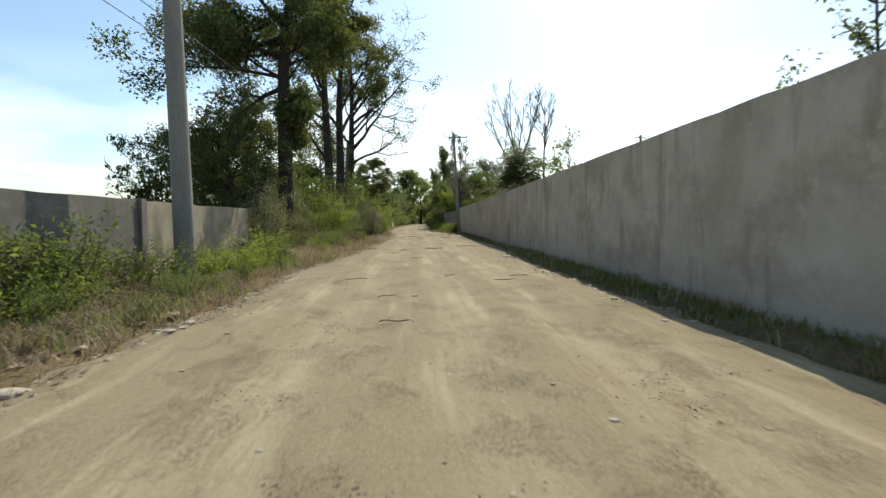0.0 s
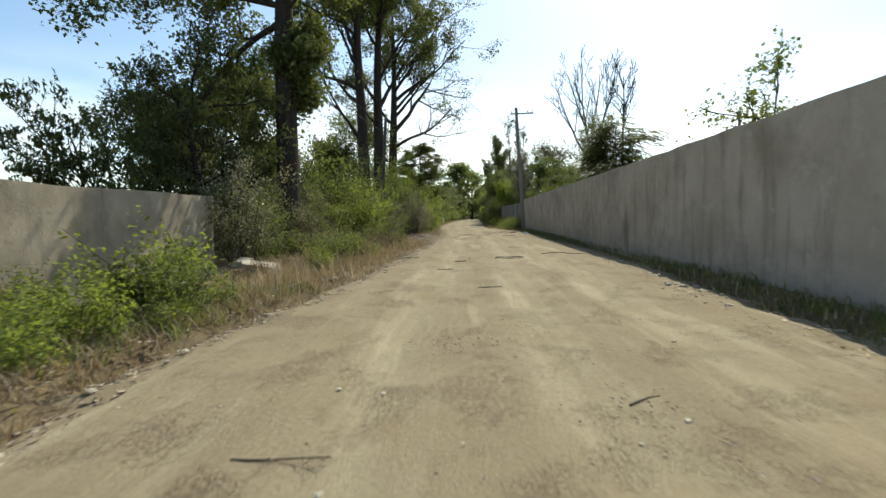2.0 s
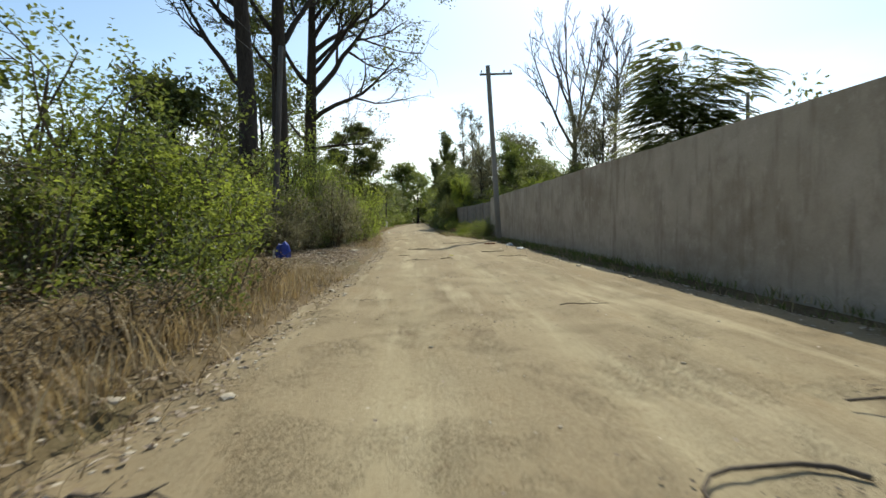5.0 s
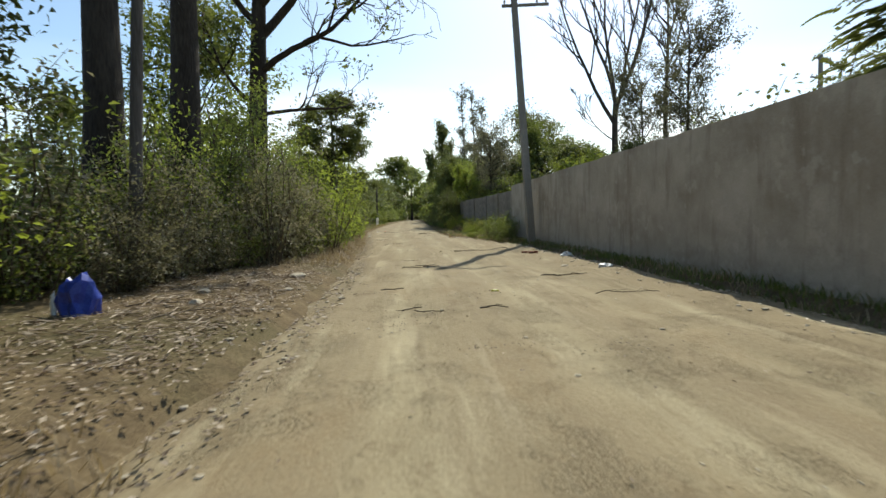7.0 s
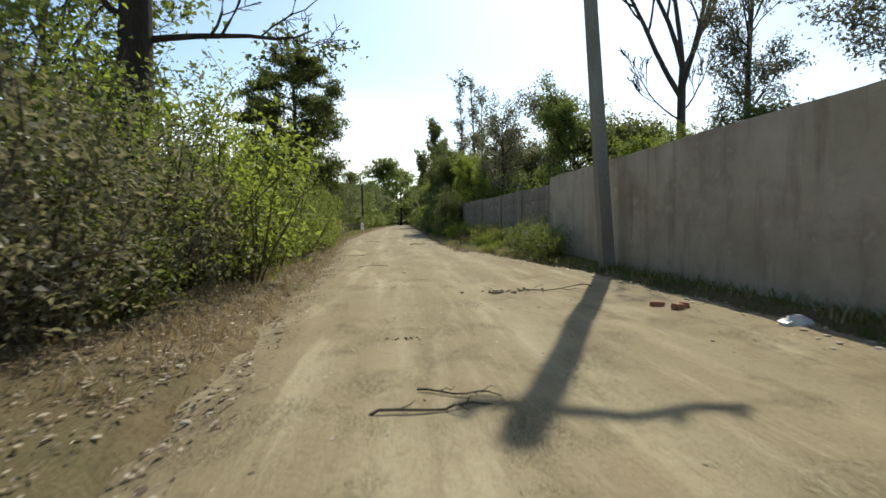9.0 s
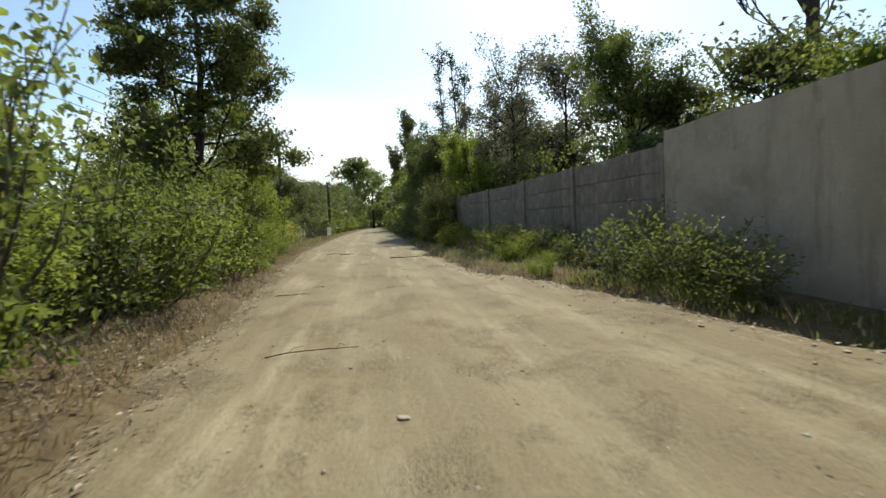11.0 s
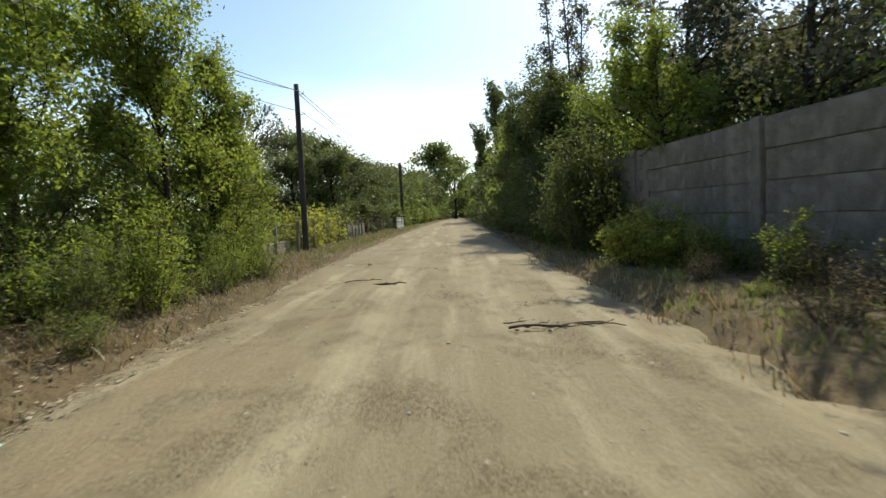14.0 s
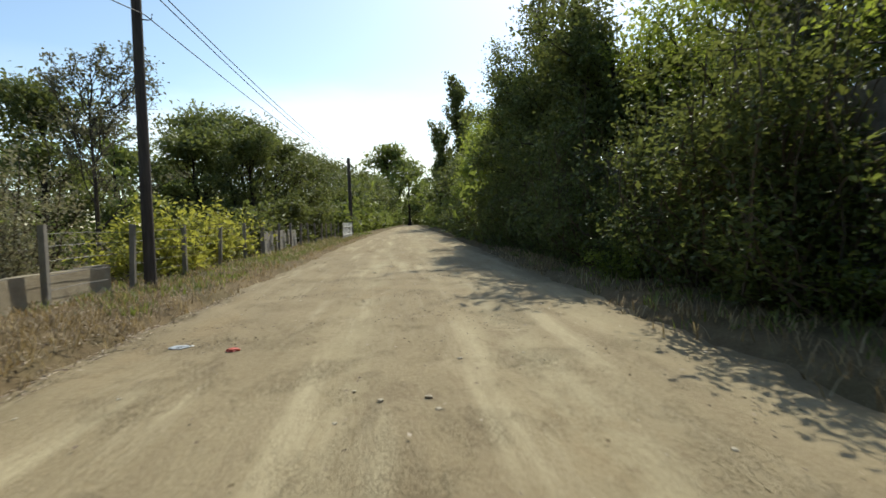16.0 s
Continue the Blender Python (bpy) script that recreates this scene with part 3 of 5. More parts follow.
def road_height(x, y):
    l, r = road_left(y), road_right(y)
    u = (x - l) / (r - l)
    if u < -0.08 or u > 1.08:
        return -1.0
    rag = 0.10 * noise.noise((u * 6, y * 1.3, 1.0)) + 0.05 * noise.noise((u * 20, y * 4.0, 2.0))
    edge = min(u, 1 - u) * (r - l) + rag * 3.0
    z = 0.045 * noise.noise((x * 0.55, y * 0.4, 9.0)) + 0.026 * noise.noise((x * 2.6, y * 1.2, 4.0))
    z += 0.010 * noise.noise((x * 8.0, y * 5.0, 6.0)) - 0.035 * road_ruts(x, y)
    if edge < 0.35:
        z -= 0.22 * (0.35 - edge)
        z += 0.03 * noise.noise((x * 5.0, y * 5.0, 8.0))
    return z


def surface(x, y):
    """The height of whatever ground lies on top here."""
    return max(ground_height(x, y), road_height(x, y))


def road_sheet():
    ys = spaced((-25, 100, 0.22), (100, 290, 2.0))
    us = np.linspace(-0.08, 1.08, 54)
    vs, tr = [], []
    for y in ys:
        l, r = road_left(y), road_right(y)
        for u in us:
            x = l + (r - l) * u
            vs.append((x, y, road_height(x, y) if -0.08 < u < 1.08 else -0.3))
            tr.append(min(1.0, road_ruts(x, y)))
    n, k = len(us), len(ys)
    a = (np.arange(k - 1)[:, None] * n + np.arange(n - 1)[None]).reshape(-1)
    me = mesh_of("road", vs, np.stack([a, a + 1, a + n + 1, a + n], 1), ROAD, True)
    at = me.attributes.new("track", "FLOAT", "POINT")
    at.data.foreach_set("value", np.array(tr, np.float32))
    return tagged(new("road", me), "pale sandy dirt road with worn wheel tracks", "road", kind="structure")


road_sheet()

# ---- walls ----
def wall_run(name, line, height, thick, material, label, cap=0.0, step=0.5, rough=0.012, seed=0.0, rise=0.0):
    """A plastered wall along a line of (x, y): uneven faces and top, real thickness."""
    pts = [Vector((*p, 0)) for p in line]
    rows = []
    for a, b in zip(pts, pts[1:]):
        k = max(1, int((b - a).length / step))
        rows += [a.lerp(b, i / k) for i in range(k)]
    rows.append(pts[-1])
    zs = [-0.3, 0.0, 0.35, 0.7, 1.05, 1.4, 1.75, 2.1, 2.45]
    zs = [z for z in zs if z < height - 0.15] + [height]
    verts, prof = [], [(0, z) for z in zs] + [(thick, z) for z in reversed(zs)]
    for i, p in enumerate(rows):
        d = (rows[min(i + 1, len(rows) - 1)] - rows[max(i - 1, 0)]).normalized()
        side = Vector((d.y, -d.x, 0))
        for off, z in prof:
            w = rough * noise.noise((p.x * 1.1 + seed, p.y * 1.1, z * 1.3 + off))
            dz = 0.035 * noise.noise((p.y * 0.9, p.x, seed + 3.0)) + rise * max(0.0, 24 - p.y) if z == height else 0
            q = p + side * (off + w)
            verts.append((q.x, q.y, z + dz))
    n = len(prof)
    faces = []
    for i in range(len(rows) - 1):
        for j in range(n):
            faces.append((i * n + j, i * n + (j + 1) % n, (i + 1) * n + (j + 1) % n, (i + 1) * n + j))
    faces += [tuple(range(n)), tuple(reversed(range((len(rows) - 1) * n, len(rows) * n)))]
    me = mesh_of(name, verts, faces, material)
    bm = bmesh.new()
    bm.from_mesh(me)
    bmesh.ops.recalc_face_normals(bm, faces=bm.faces)
    bm.to_mesh(me)
    bm.free()
    return tagged(new(name, me), label, "wall", kind="structure")


wall_run("wall_east", [(wall_x(-14), -14), (5.42, 61.3)], 2.70, 0.22, WALL_RIGHT, "long grey plastered concrete wall with rain streaks", seed=2.0, rise=0.004)
wall_run("wall_west", [(-6.66, 14.35), (-6.64, 17.8), (-6.62, 23.2)], 1.83, 0.24, WALL_LEFT, "low old wall with rough flaking plaster", rough=0.035, step=0.3, seed=8.0)
wall_run("wall_west_dark", [(-6.76, -6), (-6.67, 14.0)], 1.86, 0.24, WALL_CEMENT, "low old wall of dark stained cement", rough=0.025, step=0.3, seed=9.0)
tagged(new("wall_pier", box_mesh("wall_pier", (0.40, 0.36, 2.1), WALL_CEMENT, 0.02, (0, 0, 0.82), 0.01, np.random.default_rng(6))), "dark cement pier in the low wall", "wall pier", kind="structure").location = (-6.55, 14.17, 0)
wall_run("wall_west_low", [(-5.36, 80.6), (-5.32, 84.4)], 0.56, 0.20, WALL_LEFT, "low pale block wall behind dry grass", rough=0.03, step=0.3, seed=14.0)
# beyond the plain wall: precast panels between posts, closing in on the road
PANEL_LINE = [(5.62, 61.5), (5.52, 72.5), (4.80, 79.0), (4.95, 113.0)]
panel_wall = wall_run("wall_east_panels", PANEL_LINE, 2.50, 0.16, WALL_BLOCK, "dark weathered precast panel wall with posts", rough=0.02, seed=5.0)


def along_panels(d):
    """The place d metres along the panel wall, and its heading in degrees."""
    for a, b in zip(PANEL_LINE, PANEL_LINE[1:]):
        ln = math.dist(a, b)
        if d <= ln or b == PANEL_LINE[-1]:
            return a[0] + (b[0] - a[0]) * d / ln, a[1] + (b[1] - a[1]) * d / ln, math.degrees(math.atan2(a[0] - b[0], b[1] - a[1]))
        d -= ln


for i in range(12):
    x, y, turn = along_panels(0.1 + 4.4 * i)
    part("wall_post", box_mesh("wall_post", (0.20, 0.24, 2.78), WALL_BLOCK, 0.012, (0, 0, 1.13)), panel_wall).matrix_basis = pose(x - 0.01, y, 0, 0, 0, turn)
    if i < 11:
        x, y, turn = along_panels(0.1 + 4.4 * i + 2.2)
        for k in range(5):
            slip = 0.006 * math.sin(3.7 * i + 2.3 * k)
            p = part("wall_panel", box_mesh("wall_panel", (0.06, 4.12, 0.488), WALL_BLOCK, 0.010, (0, 0, 0), 0.004, np.random.default_rng(40 + 5 * i + k)), panel_wall)
            p.matrix_basis = pose(x - 0.012 + slip, y, 0.26 + 0.495 * k, 0, 0, turn)

# courses where the facing has fallen off and pale blocks show
pale = np.random.default_rng(77)
for row in range(3):
    for i in range(2):
        x, y, turn = along_panels(17.35 + 0.96 * i + 0.4 * (row % 2) + pale.uniform(-0.03, 0.03))
        p = part("wall_block", box_mesh("wall_block", (0.08, pale.uniform(0.80, 0.92), 0.225), POLE_CONCRETE, 0.018, (0, 0, 0), 0.008, pale), panel_wall, "pale exposed concrete block")
        p.matrix_basis = pose(x - 0.026, y, 1.42 + 0.25 * row, 0, 0, turn + pale.normal(0, 0.6))


# ---- poles and cables ----
def pole_line(base, top, r0, r1, k=12):
    s = np.linspace(0, 1, k)
    return [(np.array(base) * 0 + np.outer(s, np.subtract(top, base)), r0 + (r1 - r0) * s)]


def utility_pole(name, base, top, r0, r1, material, label, arms=(), sides=20, octo=False):
    """A pole with crossarms: arms are (height share, half length, direction, drop of the braces)."""
    ob = thing(name, base, label, "utility pole")
    v, f = tubes(pole_line(base, top, r0, r1), 4 if octo else sides)
    if octo:
        m = Matrix.Rotation(radians(45), 3, "Z")
        v = np.array([(m @ Vector(p)) for p in v])
    v[:, 2] -= 0.2
    part("shaft", mesh_of("shaft", v, f, material, not octo), ob)
    lean = np.subtract(top, base)
    for share, half_len, turn in arms:
        at = lean * share
        arm = part("crossarm", box_mesh("crossarm", (2 * half_len, 0.10, 0.11), material, 0.012), ob)
        arm.matrix_basis = pose(at[0], at[1] - r1 - 0.04, at[2] - 0.2, 0, 0, turn)
        for s in (-0.88, -0.5, 0.5, 0.88):
            prof = [(0.0, 0.012), (0.05, 0.012), (0.055, 0.045), (0.09, 0.05), (0.10, 0.03), (0.13, 0.045), (0.17, 0.03), (0.19, 0.01)]
            iv, fi = tubes([([(0, 0, z) for z, _ in prof], [r for _, r in prof])], 10)
            ins = part("insulator", mesh_of("insulator", iv, fi, PORCELAIN, True), arm)
            ins.location = (s * half_len, 0, 0.05)
    return ob


utility_pole("utility_pole", (-5.19, 13.75, -0.25), (-5.38, 13.72, 10.2), 0.25, 0.19, POLE_CONCRETE, "round grey concrete utility pole in weeds")
utility_pole("utility_pole", (4.98, 55.0, 0), (4.92, 55.7, 10.35), 0.21, 0.15, POLE_CONCRETE,
                      "leaning concrete utility pole with a crossarm beside the wall", [(0.955, 0.95, -8)], octo=True)
utility_pole("utility_pole", (-5.15, 43.3, 0), (-4.70, 43.3, 7.6), 0.12, 0.09, POLE_WOOD_GREY, "weathered grey wooden utility pole among bushes")
utility_pole("utility_pole", (-4.74, 85.0, 0), (-4.80, 85.2, 6.15), 0.105, 0.085, POLE_WOOD, "dark tarred wooden utility pole on dry grass")
utility_pole("utility_pole", (-10.2, 68.6, 0), (-10.2, 68.6, 6.9), 0.12, 0.10, POLE_WOOD, "wooden utility pole hidden behind tall shrubs")
utility_pole("utility_pole", (-4.4, 123.5, 0), (-4.45, 123.5, 7.1), 0.17, 0.14, POLE_WOOD, "dark distant utility pole between trees")
utility_pole("utility_pole", (30.5, 71.5, 0), (30.4, 71.5, 12.6), 0.2, 0.15, POLE_CONCRETE, "far utility pole with two crossarms behind the wall",
             [(0.97, 1.0, 20), (0.86, 1.35, 20)])


def bracket(at, turn):
    ob = thing("cable_bracket", at, "small iron hook holding cables on a pole", "bracket", turn=turn)
    v, f = tubes([([(0, 0, 0), (0.10, 0, 0.0), (0.15, 0, 0.04), (0.16, 0, 0.12)], [0.012] * 4)], 8)
    part("hook", mesh_of("hook", v, f, IRON, True), ob)


bracket((-4.71, 85.2, 5.62), 20)
bracket((-4.71, 85.2, 4.92), 20)
bracket((-4.88, 43.3, 7.0), 0)


def cable(points, sag, r=0.012):
    pts = []
    for a, b in zip(points, points[1:]):
        for i in range(16):
            s = i / 16
            p = Vector(a).lerp(Vector(b), s)
            p.z -= sag * 4 * s * (1 - s)
            pts.append(tuple(p))
    pts.append(points[-1])
    v, f = tubes([(pts, [r] * len(pts))], 5)
    tagged(new("overhead_cable", mesh_of("overhead_cable", v, f, CABLE, True)), "thin black overhead cable between utility poles", "cable", "overhead cables")


cable([(-8.6, -30, 7.6), (-4.88, 43.3, 7.0), (-10.1, 68.6, 6.7), (-4.66, 85.2, 5.70), (-4.4, 123.4, 6.6)], 0.4)
cable([(-8.9, -30, 7.2), (-5.0, 43.3, 6.6), (-10.3, 68.6, 6.4), (-4.88, 85.2, 5.78), (-4.6, 123.4, 6.7), (-4.0, 170, 7.0)], 0.5)
cable([(-10.2, 68.6, 5.9), (-4.66, 85.2, 5.00), (-4.4, 123.4, 6.1)], 0.3, 0.010)

# ---- tall trees ----
R = np.random.default_rng
def spray(g, count, z, az, el, ln, r):
    """Limbs spread at random over ranges of height, compass angle, rise and length."""
    return [(g.uniform(*z), g.uniform(*az), g.uniform(*el), g.uniform(*ln), r * g.uniform(0.7, 1.2)) for _ in range(count)]


# west side: a big leafy poplar with a broad trunk, then three old trunks in a row
g = R(11)
limb_tree("poplar_tree", (-6.3, 28.6, 0), "tall dark leafy poplar with a broad trunk", g, 20, 0.44,
          spray(g, 11, (8.0, 12.0), (140, 235), (-2, 20), (3.6, 6.4), 0.12) + spray(g, 5, (9.0, 16.0), (60, 130), (20, 50), (4.0, 6.0), 0.11)
          + spray(g, 3, (12.5, 16.0), (225, 300), (25, 50), (3.0, 4.5), 0.10) + spray(g, 5, (8.0, 15.0), (-50, 40), (25, 60), (2.2, 3.6), 0.09)
          + spray(g, 8, (13.0, 19.0), (0, 360), (35, 70), (3.0, 5.0), 0.09) + spray(g, 6, (3.6, 8.5), (-40, 60), (20, 60), (0.8, 1.4), 0.022),
          (7, 6), 0.165, LEAF_DARK, 44, lean=(0.9, 0.5), clump=0.27, up=0.03)
# wild cherries: low boughs, long drooping leaves
g = R(16)
limb_tree("cherry_tree", (-7.9, 25.6, 0), "dark wild cherry with drooping leaves beside the poplar", g, 4.8, 0.14,
          spray(g, 26, (0.8, 4.6), (0, 360), (15, 60), (1.3, 2.5), 0.045), (6, 5), 0.13, LEAF_DARK, 17, clump=0.14, droop=1.0, aspect=0.45)
g = R(17)
limb_tree("cherry_tree", (-8.4, 30.4, 0), "dark wild cherry behind the poplar trunk", g, 5.4, 0.15,
          spray(g, 26, (1.0, 5.2), (0, 360), (15, 60), (1.6, 3.0), 0.05), (6, 5), 0.14, LEAF_DARK, 17, clump=0.16, droop=1.0, aspect=0.45)
g = R(18)
limb_tree("cherry_tree", (-10.2, 23.8, 0), "low wild cherry with long leafy shoots", g, 3.6, 0.08,
          spray(g, 16, (0.8, 3.2), (0, 360), (20, 55), (1.2, 2.4), 0.03), (5, 3), 0.15, LEAF_DARK, 14, clump=0.06, droop=1.3, aspect=0.42, ratio=0.6)
g = R(19)
limb_tree("cherry_tree", (-9.8, 27.2, 0), "wild cherry with sky showing between its boughs", g, 4.2, 0.13,
          spray(g, 16, (1.2, 4.0), (0, 360), (15, 60), (1.6, 3.0), 0.05), (6, 4), 0.14, LEAF_DARK, 16, clump=0.15, droop=1.0, aspect=0.45)
# the old poplars: leafy tops over dead lower limbs
g = R(12)
limb_tree("old_poplar", (-6.6, 45.0, 0), "old poplar with a thick bark trunk and a dead low limb", g, 22, 0.42,
          [(6.2, 185, 42, 5.6, 0.13), (8.5, 120, 40, 5.0, 0.13), (9.5, 200, 35, 6.0, 0.14)] + spray(g, 5, (11, 15), (120, 260), (25, 55), (4.5, 6.5), 0.13)
          + spray(g, 3, (12, 16), (-60, 60), (30, 60), (3.5, 5.0), 0.11) + spray(g, 6, (15, 21), (0, 360), (30, 70), (3.0, 5.0), 0.10),
          (5, 5, 3), 0.19, LEAF_DARK, 30, lean=(0.1, 0.6), clump=0.30, twig=0.011, leafy=lambda p: 0.95 if p[2] > 13.2 else 0.17, up=0.05)
g = R(13)
limb_tree("old_poplar", (-6.3, 48.4, 0), "old half-bare poplar with dark trunk", g, 21, 0.44,
          [(8.6, 20, 62, 6.5, 0.17), (9.4, 170, 50, 6.0, 0.14), (10.8, -20, 48, 6.0, 0.13), (7.6, 240, 35, 4.5, 0.09)] + spray(g, 7, (11.5, 19.5), (0, 360), (25, 65), (3.5, 6.0), 0.12),
          (5, 5, 3), 0.19, LEAF_DARK, 30, lean=(1.1, 0.8), clump=0.30, twig=0.011, leafy=lambda p: 0.95 if p[2] > 13.2 else 0.15, up=0.07)
g = R(14)
limb_tree("old_poplar", (-6.2, 55.7, 0), "old poplar with spreading half-dead limbs over the road", g, 18.5, 0.46,
          [(8.4, 15, 48, 7.0, 0.20), (7.0, -15, 34, 6.6, 0.15), (5.4, 5, 14, 4.4, 0.09), (5.8, 200, 30, 4.2, 0.09), (9.6, -50, 40, 6.4, 0.14), (10.2, 60, 50, 6.0, 0.14), (9.0, 165, 50, 6.0, 0.15), (11.0, 18, 40, 9.0, 0.16), (11.8, -8, 33, 8.6, 0.14), (12.8, -30, 36, 7.4, 0.12)]
          + spray(g, 6, (11.5, 17.5), (0, 360), (25, 65), (3.5, 5.5), 0.11),
          (6, 5, 4), 0.18, LEAF_DARK, 22, lean=(0.4, 0.6), clump=0.26, twig=0.012, leafy=lambda p: (0.8 if p[0] < 1.5 else 0.3) if p[2] > 13.0 else (0.42 if p[0] < 1 else 0.09), up=0.06, ratio=0.5)
# dark tree layered in shelves beside the road
g = R(15)
limb_tree("walnut_tree", (-5.0, 69.0, 0), "dark walnut tree with layered boughs", g, 9.0, 0.17,
          [(2.6, 200, 50, 3.2, 0.07), (2.9, 20, 40, 3.0, 0.06)] + [(2.9 + 0.30 * i, 137.5 * i, g.uniform(6, 22), (2.45 - 0.08 * max(0, i - 8)) * g.uniform(0.8, 1.1), 0.045) for i in range(20)],
          (7, 6), 0.14, LEAF_DARK, 38, clump=0.18, flat=0.40, up=0.02, droop=0.5, aspect=0.5, lean=(0.2, 0.2))
# behind the east wall: two dead trees, a feathery locust and low trees
g = R(21)
limb_tree("dead_tree", (12.9, 66.1, 0), "bare dead tree with many upright grey limbs", g, 7.9, 0.26,
          [(6.6, 175, 52, 8.6, 0.13), (7.4, 15, 58, 8.4, 0.13), (7.0, 280, 60, 8.4, 0.12), (8.0, 100, 66, 8.6, 0.13), (8.3, 215, 74, 8.2, 0.12), (7.8, -30, 54, 7.8, 0.11), (5.6, 170, 35, 3.5, 0.045), (6.0, 10, 35, 3.5, 0.045)],
          (6, 4, 3), 0.1, LEAF_DARK, 0, angle=34, ratio=0.40, up=0.12, wob=0.075, bark=BARK_GREY, tip=0.6, twig=0.019, bend_trunk=0.004)
g = R(22)
limb_tree("dead_tree", (16.4, 66.6, 0), "slender bare dead tree with grey limbs", g, 15.2, 0.20,
          spray(g, 13, (7.0, 14.2), (0, 360), (45, 70), (2.2, 4.2), 0.055), (5, 4), 0.1, LEAF_DARK, 0, angle=36, ratio=0.45, up=0.14, wob=0.09, bark=BARK_GREY, tip=0.2, twig=0.019, bend_trunk=0.006)
g = R(23)
locust = limb_tree("locust_tree", (10.4, 52.7, 0), "thin locust tree with airy feathery leaves", g, 7.8, 0.09,
          spray(g, 20, (3.0, 7.6), (0, 360), (15, 60), (1.2, 2.4), 0.03), (5, 4), 0.115, LEAF_GREYGREEN, 20, clump=0.16, droop=0.6, aspect=0.45)
copy_thing(locust, pose(11.8, 60.0, 0, 0, 0, 140))
g = R(25)
limb_tree("sumac_tree", (8.55, 40.6, 0), "dark green tree of heaven with drooping feathered leaves", g, 5.4, 0.10,
          spray(g, 30, (2.2, 5.2), (0, 360), (8, 45), (1.0, 2.05), 0.04), (6,), 0.25, LEAF_DARK, 10, clump=0.24, fronds=0.62, flat=0.6)
g = R(26)
limb_tree("young_tree", (6.2, 20.7, 0), "young slender tree with pale green leaves", g, 3.8, 0.045,
          spray(g, 12, (1.6, 3.6), (0, 360), (35, 65), (0.8, 1.6), 0.018), (5,), 0.095, LEAF_MID, 20, clump=0.12, lean=(0.3, 0.2))
g = R(27)
limb_tree("young_tree", (6.6, 7.1, 0), "young dark green tree top above the wall", g, 4.9, 0.05,
          spray(g, 18, (2.4, 4.8), (0, 360), (25, 55), (0.4, 0.8), 0.014), (4,), 0.08, LEAF_DARK, 16, clump=0.07)
make_tree("young_tree", (5.9, 7.9, 0), "small sapling reaching over the wall", "tree", R(28), (3.4, 0.03, (2.9, 0.4, 0.5)), 0.08, LEAF_MID,
          limbs=6, twigs=5, leaves=10, first=0.5, clump=0.09, twig_len=0.3)
# acacias behind the panels, and tall elms that hang over the road past them
g = R(51)
limb_tree("acacia_tree", (6.7, 75.8, 0), "tall airy acacia with sky between its leaves", g, 7.4, 0.11,
          spray(g, 26, (2.6, 7.2), (0, 360), (20, 65), (1.2, 2.2), 0.035), (6, 4), 0.11, LEAF_GREYGREEN, 9, clump=0.16, droop=0.6)
g = R(52)
limb_tree("acacia_tree", (9.1, 69.5, 0), "spreading acacia with dense green leaf clumps", g, 6.4, 0.15,
          spray(g, 26, (3.0, 6.2), (0, 360), (10, 50), (1.5, 2.5), 0.05), (6, 5), 0.11, LEAF_MID, 17, clump=0.17, droop=0.6)
g = R(60)
limb_tree("box_elder", (5.75, 78.8, 0), "small yellow-green box elder leaning over the wall", g, 4.6, 0.08,
          spray(g, 20, (2.2, 4.4), (110, 260), (5, 50), (0.9, 1.7), 0.025) + spray(g, 6, (2.6, 4.4), (-60, 60), (20, 60), (0.8, 1.3), 0.022), (5, 4), 0.095, LEAF_LIGHT, 15, clump=0.13, lean=(-0.7, 0))
g = R(59)
limb_tree("acacia_tree", (7.7, 82.6, 0), "tall acacia crowded by other crowns behind the wall", g, 7.6, 0.13,
          spray(g, 28, (2.6, 7.4), (0, 360), (15, 60), (1.5, 2.6), 0.045), (6, 5), 0.12, LEAF_GREYGREEN, 16, clump=0.17, droop=0.6)
for seed, x, y, h in ((53, 5.7, 99.0, 6.8), (54, 5.7, 89.8, 6.0), (55, 5.6, 94.4, 6.2)):
    g = R(seed)
    limb_tree("elm_tree", (x, y, 0), "tall dark elm hanging over the road edge", g, h, 0.16,
              spray(g, 36, (1.0, h - 0.4), (0, 360), (10, 60), (1.6, 3.0), 0.05), (6, 5), 0.13, LEAF_DARK, 24, clump=0.20, group="roadside elms")
# leafy saplings on the west verge
for seed, x, y, h in ((56, -4.8, 75.6, 5.5), (57, -5.9, 72.6, 3.0), (58, -5.0, 78.2, 4.0)):
    g = R(seed)
    limb_tree("elm_sapling", (x, y, 0), "leafy young elm with upright shoots", g, h, 0.07,
              spray(g, 24, (0.6, h - 0.3), (0, 360), (35, 70), (1.0, 1.9), 0.022), (6, 4), 0.076, LEAF_LIGHT, 38, clump=0.14, group="young elms")
